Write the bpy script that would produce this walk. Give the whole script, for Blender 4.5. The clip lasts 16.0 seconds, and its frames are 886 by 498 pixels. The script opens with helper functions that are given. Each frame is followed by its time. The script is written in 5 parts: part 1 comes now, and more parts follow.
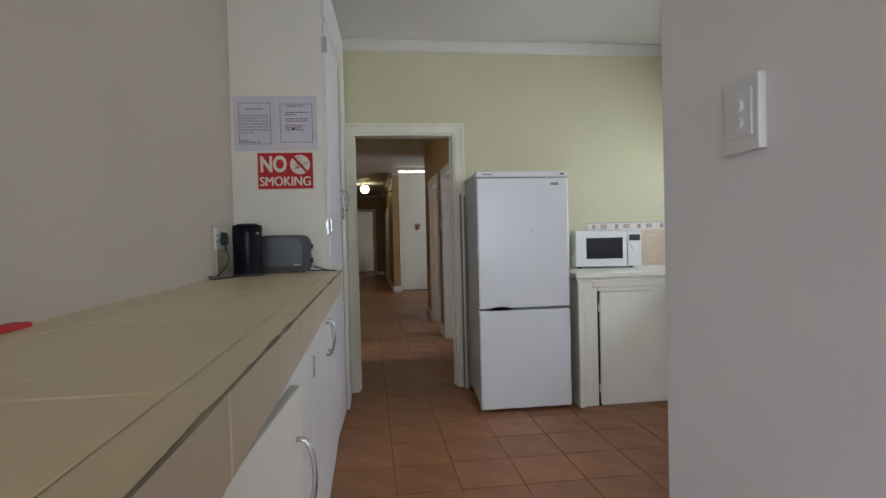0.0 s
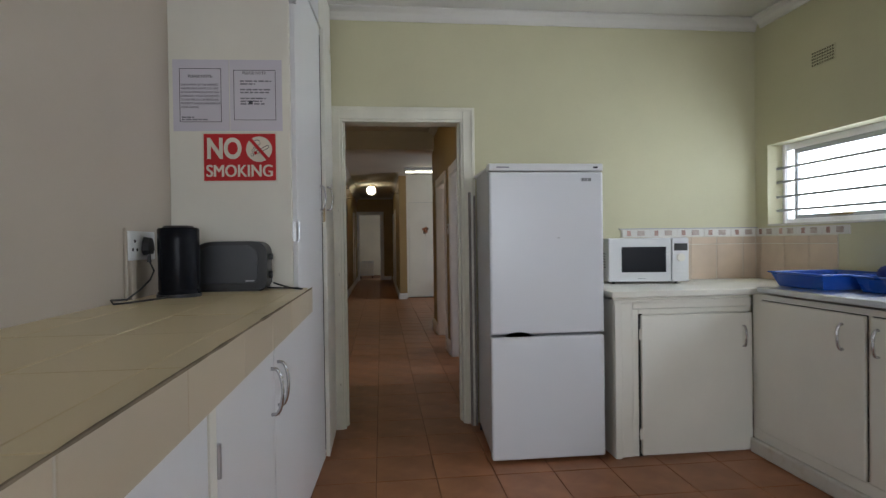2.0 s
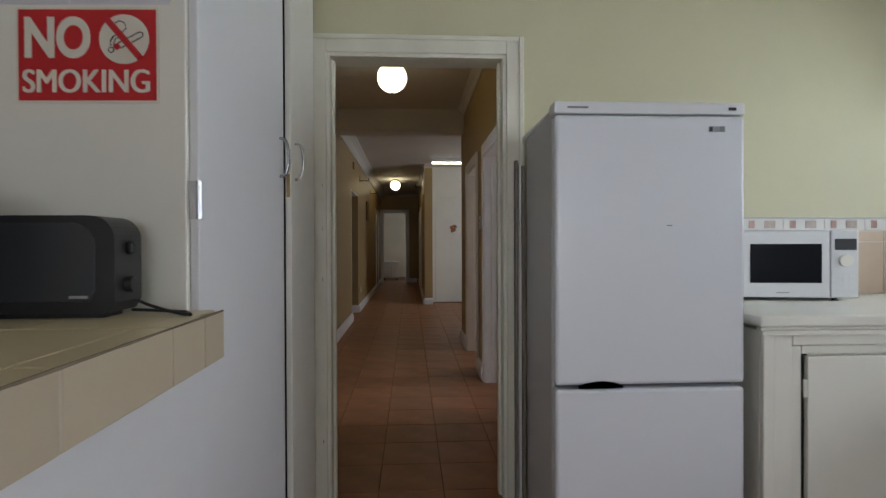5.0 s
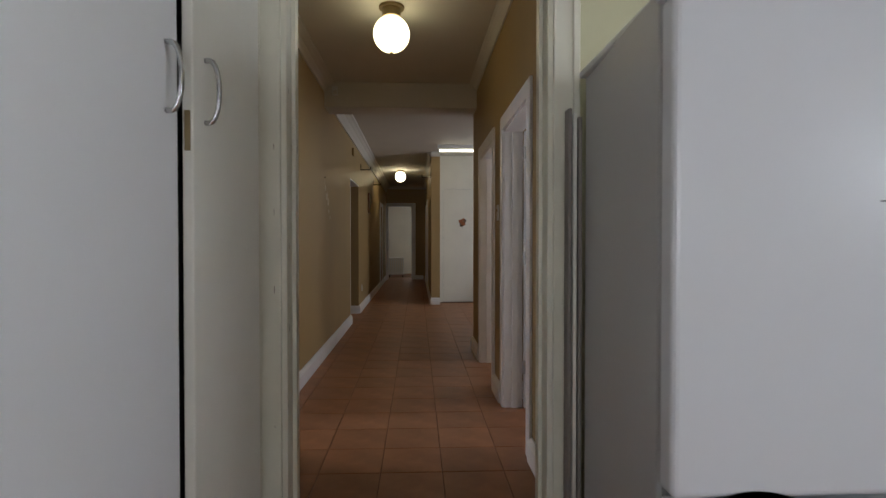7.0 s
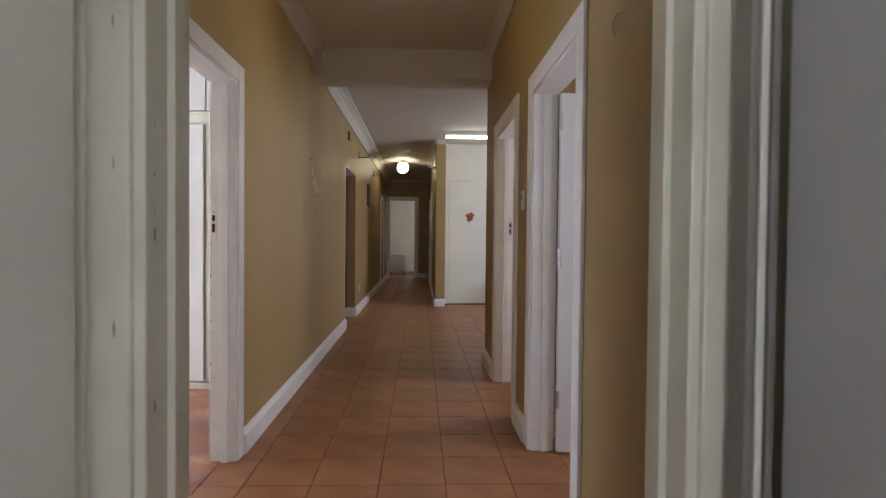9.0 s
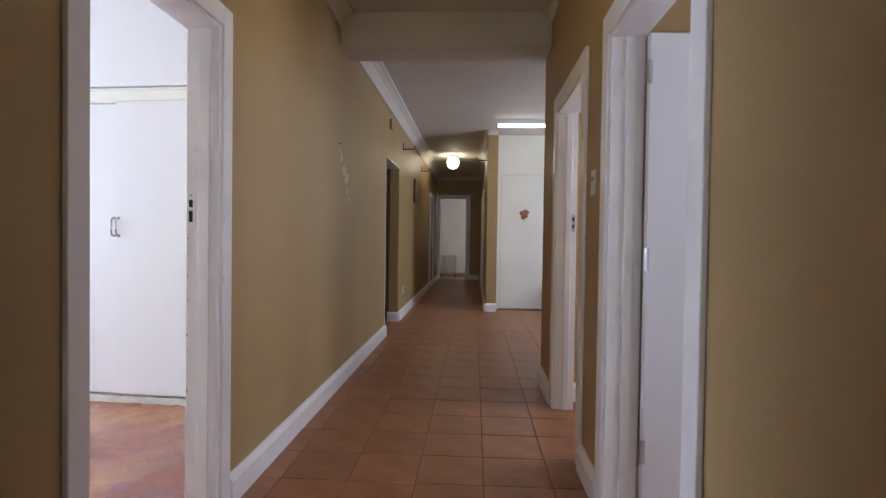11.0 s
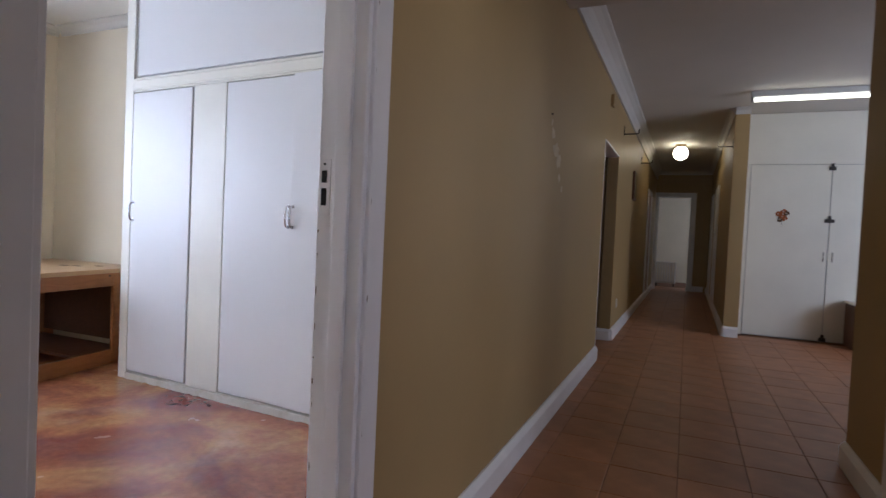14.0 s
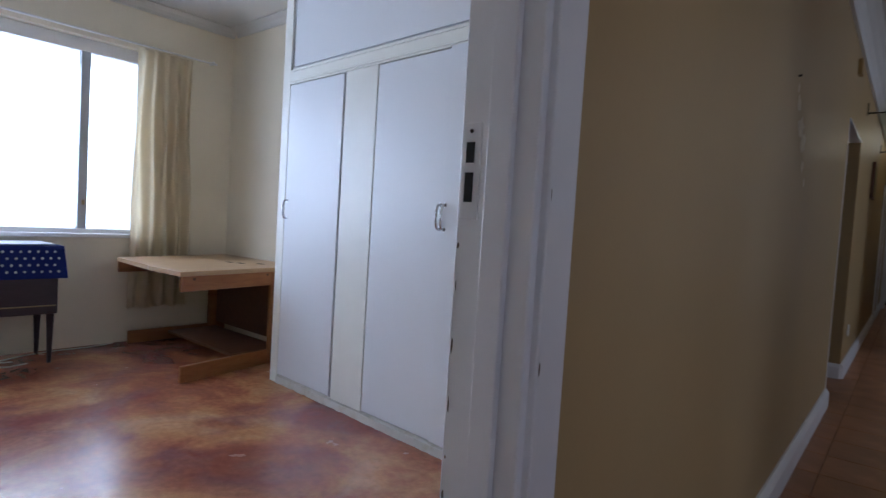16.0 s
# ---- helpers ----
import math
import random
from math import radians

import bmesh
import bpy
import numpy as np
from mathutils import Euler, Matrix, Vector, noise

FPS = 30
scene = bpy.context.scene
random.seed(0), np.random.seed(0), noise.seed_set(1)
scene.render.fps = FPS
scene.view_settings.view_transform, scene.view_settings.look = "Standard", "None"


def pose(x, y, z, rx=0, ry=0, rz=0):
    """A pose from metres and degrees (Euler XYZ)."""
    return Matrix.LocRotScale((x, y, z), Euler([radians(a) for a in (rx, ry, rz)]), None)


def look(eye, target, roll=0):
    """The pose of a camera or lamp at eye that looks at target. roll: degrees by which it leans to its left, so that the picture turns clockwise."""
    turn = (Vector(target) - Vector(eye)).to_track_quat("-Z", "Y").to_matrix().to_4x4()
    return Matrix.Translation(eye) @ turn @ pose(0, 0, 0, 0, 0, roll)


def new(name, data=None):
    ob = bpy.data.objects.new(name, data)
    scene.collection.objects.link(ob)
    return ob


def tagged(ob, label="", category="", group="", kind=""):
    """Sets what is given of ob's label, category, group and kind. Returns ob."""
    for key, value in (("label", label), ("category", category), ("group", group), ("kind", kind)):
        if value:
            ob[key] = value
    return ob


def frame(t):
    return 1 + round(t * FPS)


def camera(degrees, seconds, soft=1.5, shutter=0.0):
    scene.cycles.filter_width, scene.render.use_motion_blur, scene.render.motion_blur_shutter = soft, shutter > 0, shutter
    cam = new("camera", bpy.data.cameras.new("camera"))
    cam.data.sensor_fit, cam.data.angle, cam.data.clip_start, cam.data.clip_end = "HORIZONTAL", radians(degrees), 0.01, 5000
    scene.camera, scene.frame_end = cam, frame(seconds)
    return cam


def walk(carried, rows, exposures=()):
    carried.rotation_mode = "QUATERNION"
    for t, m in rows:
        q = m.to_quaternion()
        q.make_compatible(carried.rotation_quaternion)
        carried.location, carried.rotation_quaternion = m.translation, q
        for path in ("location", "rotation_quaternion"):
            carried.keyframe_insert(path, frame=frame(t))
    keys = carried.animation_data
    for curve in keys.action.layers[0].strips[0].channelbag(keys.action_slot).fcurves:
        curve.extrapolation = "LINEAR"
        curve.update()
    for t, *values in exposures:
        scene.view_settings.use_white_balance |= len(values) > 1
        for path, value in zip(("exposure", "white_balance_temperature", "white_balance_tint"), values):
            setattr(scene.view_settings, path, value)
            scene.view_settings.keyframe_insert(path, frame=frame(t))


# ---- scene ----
cam = camera(76.5, 16.0, soft=1.35, shutter=0.4)
PATH = [
    (0, (0.141, -0.446, 1.196), (0.398, 1.537, 1.16), -1.4),
    (0.5, (0.144, -0.243, 1.219), (0.417, 1.738, 1.187), -1.3),
    (1, (0.177, -0.069, 1.224), (0.463, 1.91, 1.193), -1.1),
    (1.5, (0.233, 0.129, 1.222), (0.526, 2.107, 1.195), -1.0),
    (2, (0.278, 0.289, 1.22), (0.496, 2.277, 1.197), -0.8),
    (2.5, (0.292, 0.473, 1.212), (0.459, 2.466, 1.191), -0.5),
    (3, (0.299, 0.668, 1.193), (0.447, 2.663, 1.174), -0.3),
    (3.5, (0.319, 0.856, 1.186), (0.46, 2.851, 1.166), -0.1),
    (4, (0.357, 1.082, 1.181), (0.493, 3.077, 1.162), -0.1),
    (4.2, (0.366, 1.155, 1.173), (0.498, 3.15, 1.163), -0.2),
    (6.5, (0.415, 2.141, 1.186), (0.51, 4.139, 1.155), 0.1),
    (7, (0.42, 2.338, 1.167), (0.511, 4.335, 1.136), 0.0),
    (7.5, (0.397, 2.561, 1.173), (0.493, 4.559, 1.137), 0.1),
    (8, (0.409, 2.748, 1.163), (0.513, 4.745, 1.12), 0.0),
    (10.3, (0.43, 3.74, 1.131), (0.441, 5.74, 1.09), 1.1),
    (10.5, (0.442, 3.782, 1.109), (0.42, 5.782, 1.073), 0.5),
    (11, (0.49, 3.947, 1.117), (0.378, 5.943, 1.077), 0.8),
    (11.5, (0.48, 4.108, 1.12), (0.286, 6.099, 1.081), 1.1),
    (12, (0.407, 4.318, 1.115), (0.125, 6.298, 1.076), 1.2),
    (12.5, (0.351, 4.479, 1.114), (-0.043, 6.439, 1.069), 1.6),
    (13, (0.303, 4.642, 1.115), (-0.218, 6.573, 1.065), 2.1),
    (13.5, (0.266, 4.792, 1.114), (-0.395, 6.678, 1.059), 2.3),
    (14, (0.218, 4.918, 1.112), (-0.577, 6.752, 1.052), 2.6),
    (14.5, (0.112, 5.081, 1.121), (-0.786, 6.866, 1.053), 2.8),
    (15, (0.027, 5.194, 1.124), (-0.984, 6.918, 1.052), 3.1),
    (15.5, (-0.052, 5.308, 1.135), (-1.2, 6.944, 1.053), 3.4),
    (16, (-0.118, 5.435, 1.133), (-1.396, 6.971, 1.039), 3.5),
]
EXPOSURES = [(0, -0.02, 6100, 11), (2, -0.16, 6120, 11), (4, -0.19, 6060, 11), (6.5, -0.16, 6250, 12), (7, -0.08, 6250, 12), (8, 0.38, 6100, 13), (8.6, 0.6, 6050, 14), (10.3, 1.1, 5700, 16), (11.5, 0.72, 5600, 17), (12.5, 0.46, 5550, 18), (13.5, 0.18, 5550, 18), (15, -0.06, 5400, 17), (16, -0.36, 5100, 15)]
walk(cam, [(t, look(eye, target, roll)) for t, eye, target, roll in PATH], EXPOSURES)

# ---- world and light ----
world = bpy.data.worlds.new("sky")
scene.world = world
world.use_nodes = True
wn = world.node_tree
sky = wn.nodes.new("ShaderNodeTexSky")
sky.sky_type = "NISHITA"
sky.sun_disc = False
sky.sun_elevation = radians(48)
sky.sun_rotation = radians(200)
sky.air_density, sky.dust_density = 1.2, 3.0
wn.links.new(sky.outputs[0], wn.nodes["Background"].inputs[0])
wn.nodes["Background"].inputs[1].default_value = 0.1
sun_data = bpy.data.lights.new("sun", "SUN")
sun_data.energy, sun_data.angle, sun_data.color = 1.0, radians(12), (1, 0.96, 0.9)
sun = new("sun", sun_data)
sun.matrix_world = look((0, -20, 22), (0, 0, 0))


def area_lamp(name, eye, target, w, h, watts, color):
    d = bpy.data.lights.new(name, "AREA")
    d.shape, d.size, d.size_y, d.energy, d.color = "RECTANGLE", w, h, watts, color
    ob = new(name, d)
    ob.matrix_world = look(eye, target)
    return ob


DAY = (0.88, 0.93, 1.0)
L_KITCHEN, L_BED, L_LIVING, L_HALL, L_ROOM1, L_ROOM2, L_FAR = 26, 46, 172, 36, 14, 16, 12
area_lamp("kitchen_daylight", (3.085, 2.40, 1.60), (0, 2.40, 1.50), 2.95, 0.50, L_KITCHEN, DAY)
area_lamp("bedroom_daylight", (-5.17, 6.15, 1.56), (0, 6.15, 1.56), 2.28, 1.26, L_BED, DAY)
# broad fill from behind the camera, in an assumed window widened to brighten the kitchen
area_lamp("living_fill", (-0.05, -4.88, 1.5), (-0.05, 0, 1.2), 6.4, 1.6, L_LIVING, (0.90, 0.94, 1.0))
# fill for the hall, set in a window opening that is added out of view
area_lamp("hall_fill", (4.28, 10.6, 1.55), (0.6, 13.2, 1.3), 1.7, 1.2, L_HALL, DAY)
# unseen fill lamps added to brighten three rooms that have no window
area_lamp("room_fill", (2.86, 5.2, 1.5), (0, 5.2, 1.5), 1.2, 1.1, L_ROOM1, (0.9, 0.9, 1.0))
area_lamp("small_room_fill", (2.86, 7.4, 1.5), (0, 7.4, 1.5), 0.8, 0.9, L_ROOM2, DAY)
area_lamp("far_fill", (1.93, 20.7, 1.5), (0, 20.7, 1.5), 1.0, 1.1, L_FAR, DAY)


# ---- materials ----
def mat(name, col, rough=0.55, var=0.07, scale=2.5, fine=70, bump=0.03, metal=0.0, col2=None, dist=0.0, rnd=0.0, detail=4.0, coat=0.0, lo=0.3, hi=0.7, rvar=0.04, grain=0.5):
    m = bpy.data.materials.new(name)
    m.use_nodes = True
    t = m.node_tree
    b = t.nodes["Principled BSDF"]
    b.inputs["Metallic"].default_value = metal
    b.inputs["Coat Weight"].default_value = coat
    tc = t.nodes.new("ShaderNodeTexCoord")
    n1 = t.nodes.new("ShaderNodeTexNoise")
    n1.inputs["Scale"].default_value = scale
    n1.inputs["Detail"].default_value = detail
    n1.inputs["Distortion"].default_value = dist
    n1.inputs["Roughness"].default_value = grain
    t.links.new(tc.outputs["Object"], n1.inputs["Vector"])
    ramp = t.nodes.new("ShaderNodeMapRange")
    ramp.inputs["From Min"].default_value, ramp.inputs["From Max"].default_value = lo, hi
    t.links.new(n1.outputs["Fac"], ramp.inputs["Value"])
    mix = t.nodes.new("ShaderNodeMix")
    mix.data_type = "RGBA"
    a = [c * (1 - var) for c in col]
    z = [min(1, c * (1 + var)) for c in col] if col2 is None else col2
    mix.inputs["A"].default_value = (*a, 1)
    mix.inputs["B"].default_value = (*z, 1)
    t.links.new(ramp.outputs["Result"], mix.inputs["Factor"])
    out = mix.outputs["Result"]
    n2 = t.nodes.new("ShaderNodeTexNoise")
    n2.inputs["Scale"].default_value = fine
    n2.inputs["Detail"].default_value = 3
    t.links.new(tc.outputs["Object"], n2.inputs["Vector"])
    # fine speckle
    mul = t.nodes.new("ShaderNodeMix")
    mul.data_type, mul.blend_type = "RGBA", "MULTIPLY"
    mul.inputs["Factor"].default_value = min(1.0, var * 0.6) if bump > 0.021 else 0.0
    t.links.new(out, mul.inputs["A"])
    t.links.new(n2.outputs["Fac"], mul.inputs["B"])
    out = mul.outputs["Result"]
    if rnd:
        oi = t.nodes.new("ShaderNodeObjectInfo")
        hs = t.nodes.new("ShaderNodeHueSaturation")
        mr = t.nodes.new("ShaderNodeMapRange")
        mr.inputs["To Min"].default_value, mr.inputs["To Max"].default_value = 1 - rnd, 1 + rnd
        t.links.new(oi.outputs["Random"], mr.inputs["Value"])
        t.links.new(mr.outputs["Result"], hs.inputs["Value"])
        t.links.new(out, hs.inputs["Color"])
        out = hs.outputs["Color"]
    t.links.new(out, b.inputs["Base Color"])
    rr = t.nodes.new("ShaderNodeMapRange")
    rr.inputs["To Min"].default_value, rr.inputs["To Max"].default_value = max(0.02, rough - rvar), min(1, rough + rvar)
    t.links.new(n1.outputs["Fac"], rr.inputs["Value"])
    t.links.new(rr.outputs["Result"], b.inputs["Roughness"])
    if bump > 0.021:
        bp = t.nodes.new("ShaderNodeBump")
        bp.inputs["Strength"].default_value = min(1.0, bump * 2.2)
        bp.inputs["Distance"].default_value = 0.002
        t.links.new(n2.outputs["Fac"], bp.inputs["Height"])
        t.links.new(bp.outputs["Normal"], b.inputs["Normal"])
    return m


def glow(name, col, strength):
    m = bpy.data.materials.new(name)
    m.use_nodes = True
    b = m.node_tree.nodes["Principled BSDF"]
    b.inputs["Base Color"].default_value = (0.8, 0.8, 0.78, 1)
    b.inputs["Emission Color"].default_value = (*col, 1)
    b.inputs["Emission Strength"].default_value = strength
    return m


def wood(name, col, dark):
    m = mat(name, col, 0.38, col2=dark, scale=3.0, fine=40, bump=0.02, dist=1.2)
    t = m.node_tree
    tc = next(n for n in t.nodes if n.type == "TEX_COORD")
    mp = t.nodes.new("ShaderNodeMapping")
    mp.inputs["Scale"].default_value = (9.0, 1.2, 9.0)
    t.links.new(tc.outputs["Object"], mp.inputs["Vector"])
    n1 = next(n for n in t.nodes if n.type == "TEX_NOISE")
    t.links.new(mp.outputs["Vector"], n1.inputs["Vector"])
    return m


def stained_floor(name):
    """Polished cement with layered purple, red and ochre stains and a waxed sheen."""
    m = bpy.data.materials.new(name)
    m.use_nodes = True
    t = m.node_tree
    b = t.nodes["Principled BSDF"]
    tc = t.nodes.new("ShaderNodeTexCoord")

    def noise_tex(scale, detail, rough, dist, off):
        mp = t.nodes.new("ShaderNodeMapping")
        mp.inputs["Location"].default_value = (off, off * 0.7, 0)
        t.links.new(tc.outputs["Object"], mp.inputs["Vector"])
        q = t.nodes.new("ShaderNodeTexNoise")
        q.inputs["Scale"].default_value = scale
        q.inputs["Detail"].default_value = detail
        q.inputs["Roughness"].default_value = rough
        q.inputs["Distortion"].default_value = dist
        t.links.new(mp.outputs["Vector"], q.inputs["Vector"])
        return q.outputs["Fac"]

    def ramp(fac, stops):
        q = t.nodes.new("ShaderNodeValToRGB")
        e = q.color_ramp.elements
        while len(e) < len(stops):
            e.new(0.5)
        for k, (p, c) in enumerate(stops):
            e[k].position, e[k].color = p, (*c, 1)
        t.links.new(fac, q.inputs["Fac"])
        return q.outputs["Color"]

    def mixed(kind, fac, a, c):
        q = t.nodes.new("ShaderNodeMix")
        q.data_type, q.blend_type = "RGBA", kind
        if isinstance(fac, float):
            q.inputs["Factor"].default_value = fac
        else:
            t.links.new(fac, q.inputs["Factor"])
        t.links.new(a, q.inputs["A"])
        t.links.new(c, q.inputs["B"])
        return q.outputs["Result"]
    ground = ramp(noise_tex(1.9, 7, 0.62, 0.6, 0.0), ((0.34, (0.23, 0.072, 0.042)), (0.47, (0.35, 0.135, 0.066)), (0.57, (0.46, 0.22, 0.095)), (0.68, (0.53, 0.30, 0.155))))
    stain = ramp(noise_tex(2.6, 6, 0.55, 1.1, 4.3), ((0.42, (0.19, 0.04, 0.03)), (0.55, (0.18, 0.07, 0.076)), (0.7, (0.27, 0.12, 0.105))))
    where = ramp(noise_tex(1.35, 4, 0.5, 0.7, 9.1), ((0.46, (0, 0, 0)), (0.60, (0.8, 0.8, 0.8))))
    col = mixed("MIX", where, ground, stain)
    speck = ramp(noise_tex(26, 4, 0.6, 0.0, 2.0), ((0.3, (0.72, 0.72, 0.72)), (0.65, (1.12, 1.12, 1.12))))
    col = mixed("MULTIPLY", 0.7, col, speck)
    t.links.new(col, b.inputs["Base Color"])
    rr = t.nodes.new("ShaderNodeMapRange")
    rr.inputs["To Min"].default_value, rr.inputs["To Max"].default_value = 0.12, 0.34
    t.links.new(noise_tex(6, 5, 0.6, 0.3, 6.0), rr.inputs["Value"])
    t.links.new(rr.outputs["Result"], b.inputs["Roughness"])
    bp = t.nodes.new("ShaderNodeBump")
    bp.inputs["Strength"].default_value, bp.inputs["Distance"].default_value = 0.08, 0.003
    t.links.new(noise_tex(14, 4, 0.6, 0.2, 1.0), bp.inputs["Height"])
    t.links.new(bp.outputs["Normal"], b.inputs["Normal"])
    return m


M_KWALL = mat("cream_yellow_wall_paint", (0.585, 0.56, 0.365), 0.6, 0.05, 1.6, 55, 0.05)
# cream paint, with the dim warm lamplight of the passage put into the colour
M_CWALL = mat("lamplight_ochre_paint", (0.41, 0.287, 0.125), 0.5, 0.06, 1.4, 55, 0.05)
M_BWALL = mat("cream_wall_paint", (0.78, 0.705, 0.55), 0.6, 0.05, 1.6, 55, 0.05)
M_LWALL = mat("warm_grey_wall_paint", (0.45, 0.395, 0.32), 0.55, 0.04, 1.3, 50, 0.05)
M_WWALL = mat("white_wall_paint", (0.80, 0.79, 0.79), 0.5, 0.03, 1.3, 50, 0.05)
M_CEIL = mat("ceiling_paint", (0.66, 0.64, 0.59), 0.7, 0.05, 1.2, 40, 0.04)
M_TRIM = mat("white_gloss_paint", (0.86, 0.845, 0.835), 0.32, 0.05, 5, 30, 0.04)
M_CREAMTRIM = mat("cream_gloss_paint", (0.74, 0.72, 0.60), 0.32, 0.06, 5, 30, 0.04)
M_CUPB = mat("white_cupboard_paint", (0.74, 0.745, 0.75), 0.36, 0.012, 1.5, 35, 0.02, rvar=0.02)
M_CUPC = mat("cream_cupboard_paint", (0.80, 0.785, 0.70), 0.36, 0.04, 2.5, 35, 0.03)
# near-black that stands for the shade inside door gaps, slots and holes
M_DARK = mat("gap_hole_shade", (0.015, 0.014, 0.013), 0.8, 0.1)
M_TILE = mat("terracotta_tile", (0.31, 0.122, 0.050), 0.42, 0.1, 6.0, 90, 0.02, col2=(0.41, 0.185, 0.085), dist=0.4, rnd=0.09)
M_GROUT = mat("dark_grout", (0.19, 0.088, 0.047), 0.85, 0.2, 12)
M_REDFLOOR = stained_floor("stained_red_cement")
M_CTILE = mat("beige_counter_tile", (0.64, 0.535, 0.325), 0.33, 0.02, 3, 80, 0.01, rnd=0.04)
M_CGROUT = mat("worn_dark_grout", (0.20, 0.15, 0.095), 0.9, 0.3, 9, col2=(0.34, 0.28, 0.19))
M_FASCIA = mat("beige_edge_tile", (0.53, 0.45, 0.32), 0.33, 0.02, 3, 80, 0.01, rnd=0.04)
M_CJOINT = mat("pale_worn_grout", (0.62, 0.54, 0.40), 0.9, 0.1, 2.6, col2=(0.20, 0.15, 0.09), lo=0.60, hi=0.66)
M_PGROUT = mat("pale_grout", (0.66, 0.62, 0.53), 0.85, 0.15, 9)
M_SPLASH = mat("peach_beige_tile", (0.62, 0.50, 0.38), 0.22, 0.07, 7, 60, 0.01, rnd=0.05)
M_BORDER = mat("white_border_tile", (0.74, 0.72, 0.67), 0.22, 0.05, 9)
M_BORDER_R = mat("rose_mosaic", (0.50, 0.32, 0.27), 0.25, 0.2, 25, rnd=0.2)
M_BORDER_G = mat("taupe_mosaic", (0.48, 0.40, 0.35), 0.25, 0.2, 25, rnd=0.15)
M_FRIDGE = mat("white_enamel", (0.70, 0.72, 0.75), 0.22, 0.006, 2, 120, 0.0, rvar=0.01)
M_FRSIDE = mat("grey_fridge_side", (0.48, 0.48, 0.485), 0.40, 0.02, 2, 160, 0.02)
M_GASKET = mat("grey_gasket", (0.22, 0.23, 0.24), 0.6, 0.05)
M_PLASTIC = mat("white_plastic", (0.72, 0.73, 0.73), 0.33, 0.03, 4)
M_BLACKGL = mat("black_gloss_plastic", (0.008, 0.009, 0.012), 0.22, 0.1, 4, bump=0.0, rvar=0.03)
M_BLACKGL.node_tree.nodes["Principled BSDF"].inputs["Specular IOR Level"].default_value = 0.1
M_BLACK = mat("black_matte_plastic", (0.018, 0.018, 0.019), 0.4, 0.1, 8)
M_CHAR = mat("charcoal_metal_panel", (0.065, 0.068, 0.074), 0.33, 0.08, 6, metal=0.5)
M_STEEL = mat("brushed_steel", (0.52, 0.53, 0.54), 0.30, 0.07, 12, 120, 0.02, metal=1.0)
M_CHROME = mat("satin_chrome", (0.55, 0.55, 0.56), 0.25, 0.05, 12, 100, 0.0, metal=1.0)
M_BLUE = mat("blue_plastic", (0.012, 0.085, 0.48), 0.28, 0.06, 5)
M_RED = mat("red_vinyl", (0.52, 0.010, 0.013), 0.6, 0.05, 8)
M_SIGNW = mat("cream_print", (0.74, 0.71, 0.60), 0.5, 0.03, 8)
M_PAPER = mat("white_paper", (0.66, 0.64, 0.70), 0.75, 0.03, 7)
M_INK = mat("grey_ink", (0.06, 0.06, 0.075), 0.8, 0.1)
M_BLUR = mat("faded_print", (0.20, 0.195, 0.23), 0.8, 0.08)
M_WOODL = wood("light_wood_laminate", (0.52, 0.35, 0.19), (0.44, 0.28, 0.14))
M_WOODM = wood("orange_brown_wood", (0.36, 0.15, 0.048), (0.26, 0.10, 0.03))
M_WOODD = wood("dark_brown_wood", (0.14, 0.055, 0.025), (0.09, 0.035, 0.016))
M_ORGAN = wood("dark_purple_brown_wood", (0.042, 0.022, 0.034), (0.028, 0.015, 0.022))
M_CURT = mat("cream_curtain_cloth", (0.86, 0.79, 0.64), 0.9, 0.06, 6, 160, 0.06)
_t = M_CURT.node_tree
_tr = _t.nodes.new("ShaderNodeBsdfTranslucent")
_tr.inputs["Color"].default_value = (0.88, 0.79, 0.60, 1)
_ms = _t.nodes.new("ShaderNodeMixShader")
_ms.inputs[0].default_value = 0.5
_t.links.new(_t.nodes["Principled BSDF"].outputs[0], _ms.inputs[1])
_t.links.new(_tr.outputs[0], _ms.inputs[2])
_t.links.new(_ms.outputs[0], _t.nodes["Material Output"].inputs[0])
M_CLOTHB = mat("blue_cloth", (0.014, 0.032, 0.24), 0.85, 0.1, 9, 200, 0.05)
M_CLOTHW = mat("white_cloth", (0.60, 0.64, 0.72), 0.85, 0.05, 9, 200, 0.05)
M_FLOW1 = mat("rust_petals", (0.36, 0.10, 0.02), 0.7, 0.3, 30)
M_FLOW2 = mat("brown_stem", (0.10, 0.055, 0.025), 0.7, 0.2, 30)
M_BRASS = mat("dull_brass", (0.30, 0.23, 0.12), 0.4, 0.1, 15, metal=0.8)
M_IRON = mat("dark_iron", (0.05, 0.045, 0.04), 0.5, 0.1, 20, metal=0.6)
M_OLIVE = mat("olive_panel", (0.20, 0.15, 0.05), 0.5, 0.1, 9)
M_PLINTH = mat("flaking_painted_plinth", (0.72, 0.69, 0.62), 0.6, 0.1, 14, 45, 0.15, col2=(0.55, 0.50, 0.40), lo=0.52, hi=0.75)
M_SCUFF = mat("filler_patch", (0.66, 0.57, 0.40), 0.8, 0.15, 20)
M_CRACK = mat("crack_shadow_line", (0.16, 0.12, 0.08), 0.9, 0.1)
M_CABLE = mat("pale_cable", (0.62, 0.58, 0.50), 0.5, 0.05)
M_GLOBE = glow("lit_opal_globe", (1.0, 0.87, 0.50), 4.0)
M_TUBE = glow("lit_tube", (1.0, 0.93, 0.66), 5.0)
# mid grey strips that stand for soft shade in the door grooves
M_SHGAP = mat("shaded_groove", (0.46, 0.46, 0.46), 0.7, 0.05)
M_BOARD = mat("brown_grey_board", (0.27, 0.24, 0.21), 0.6, 0.1, 8)
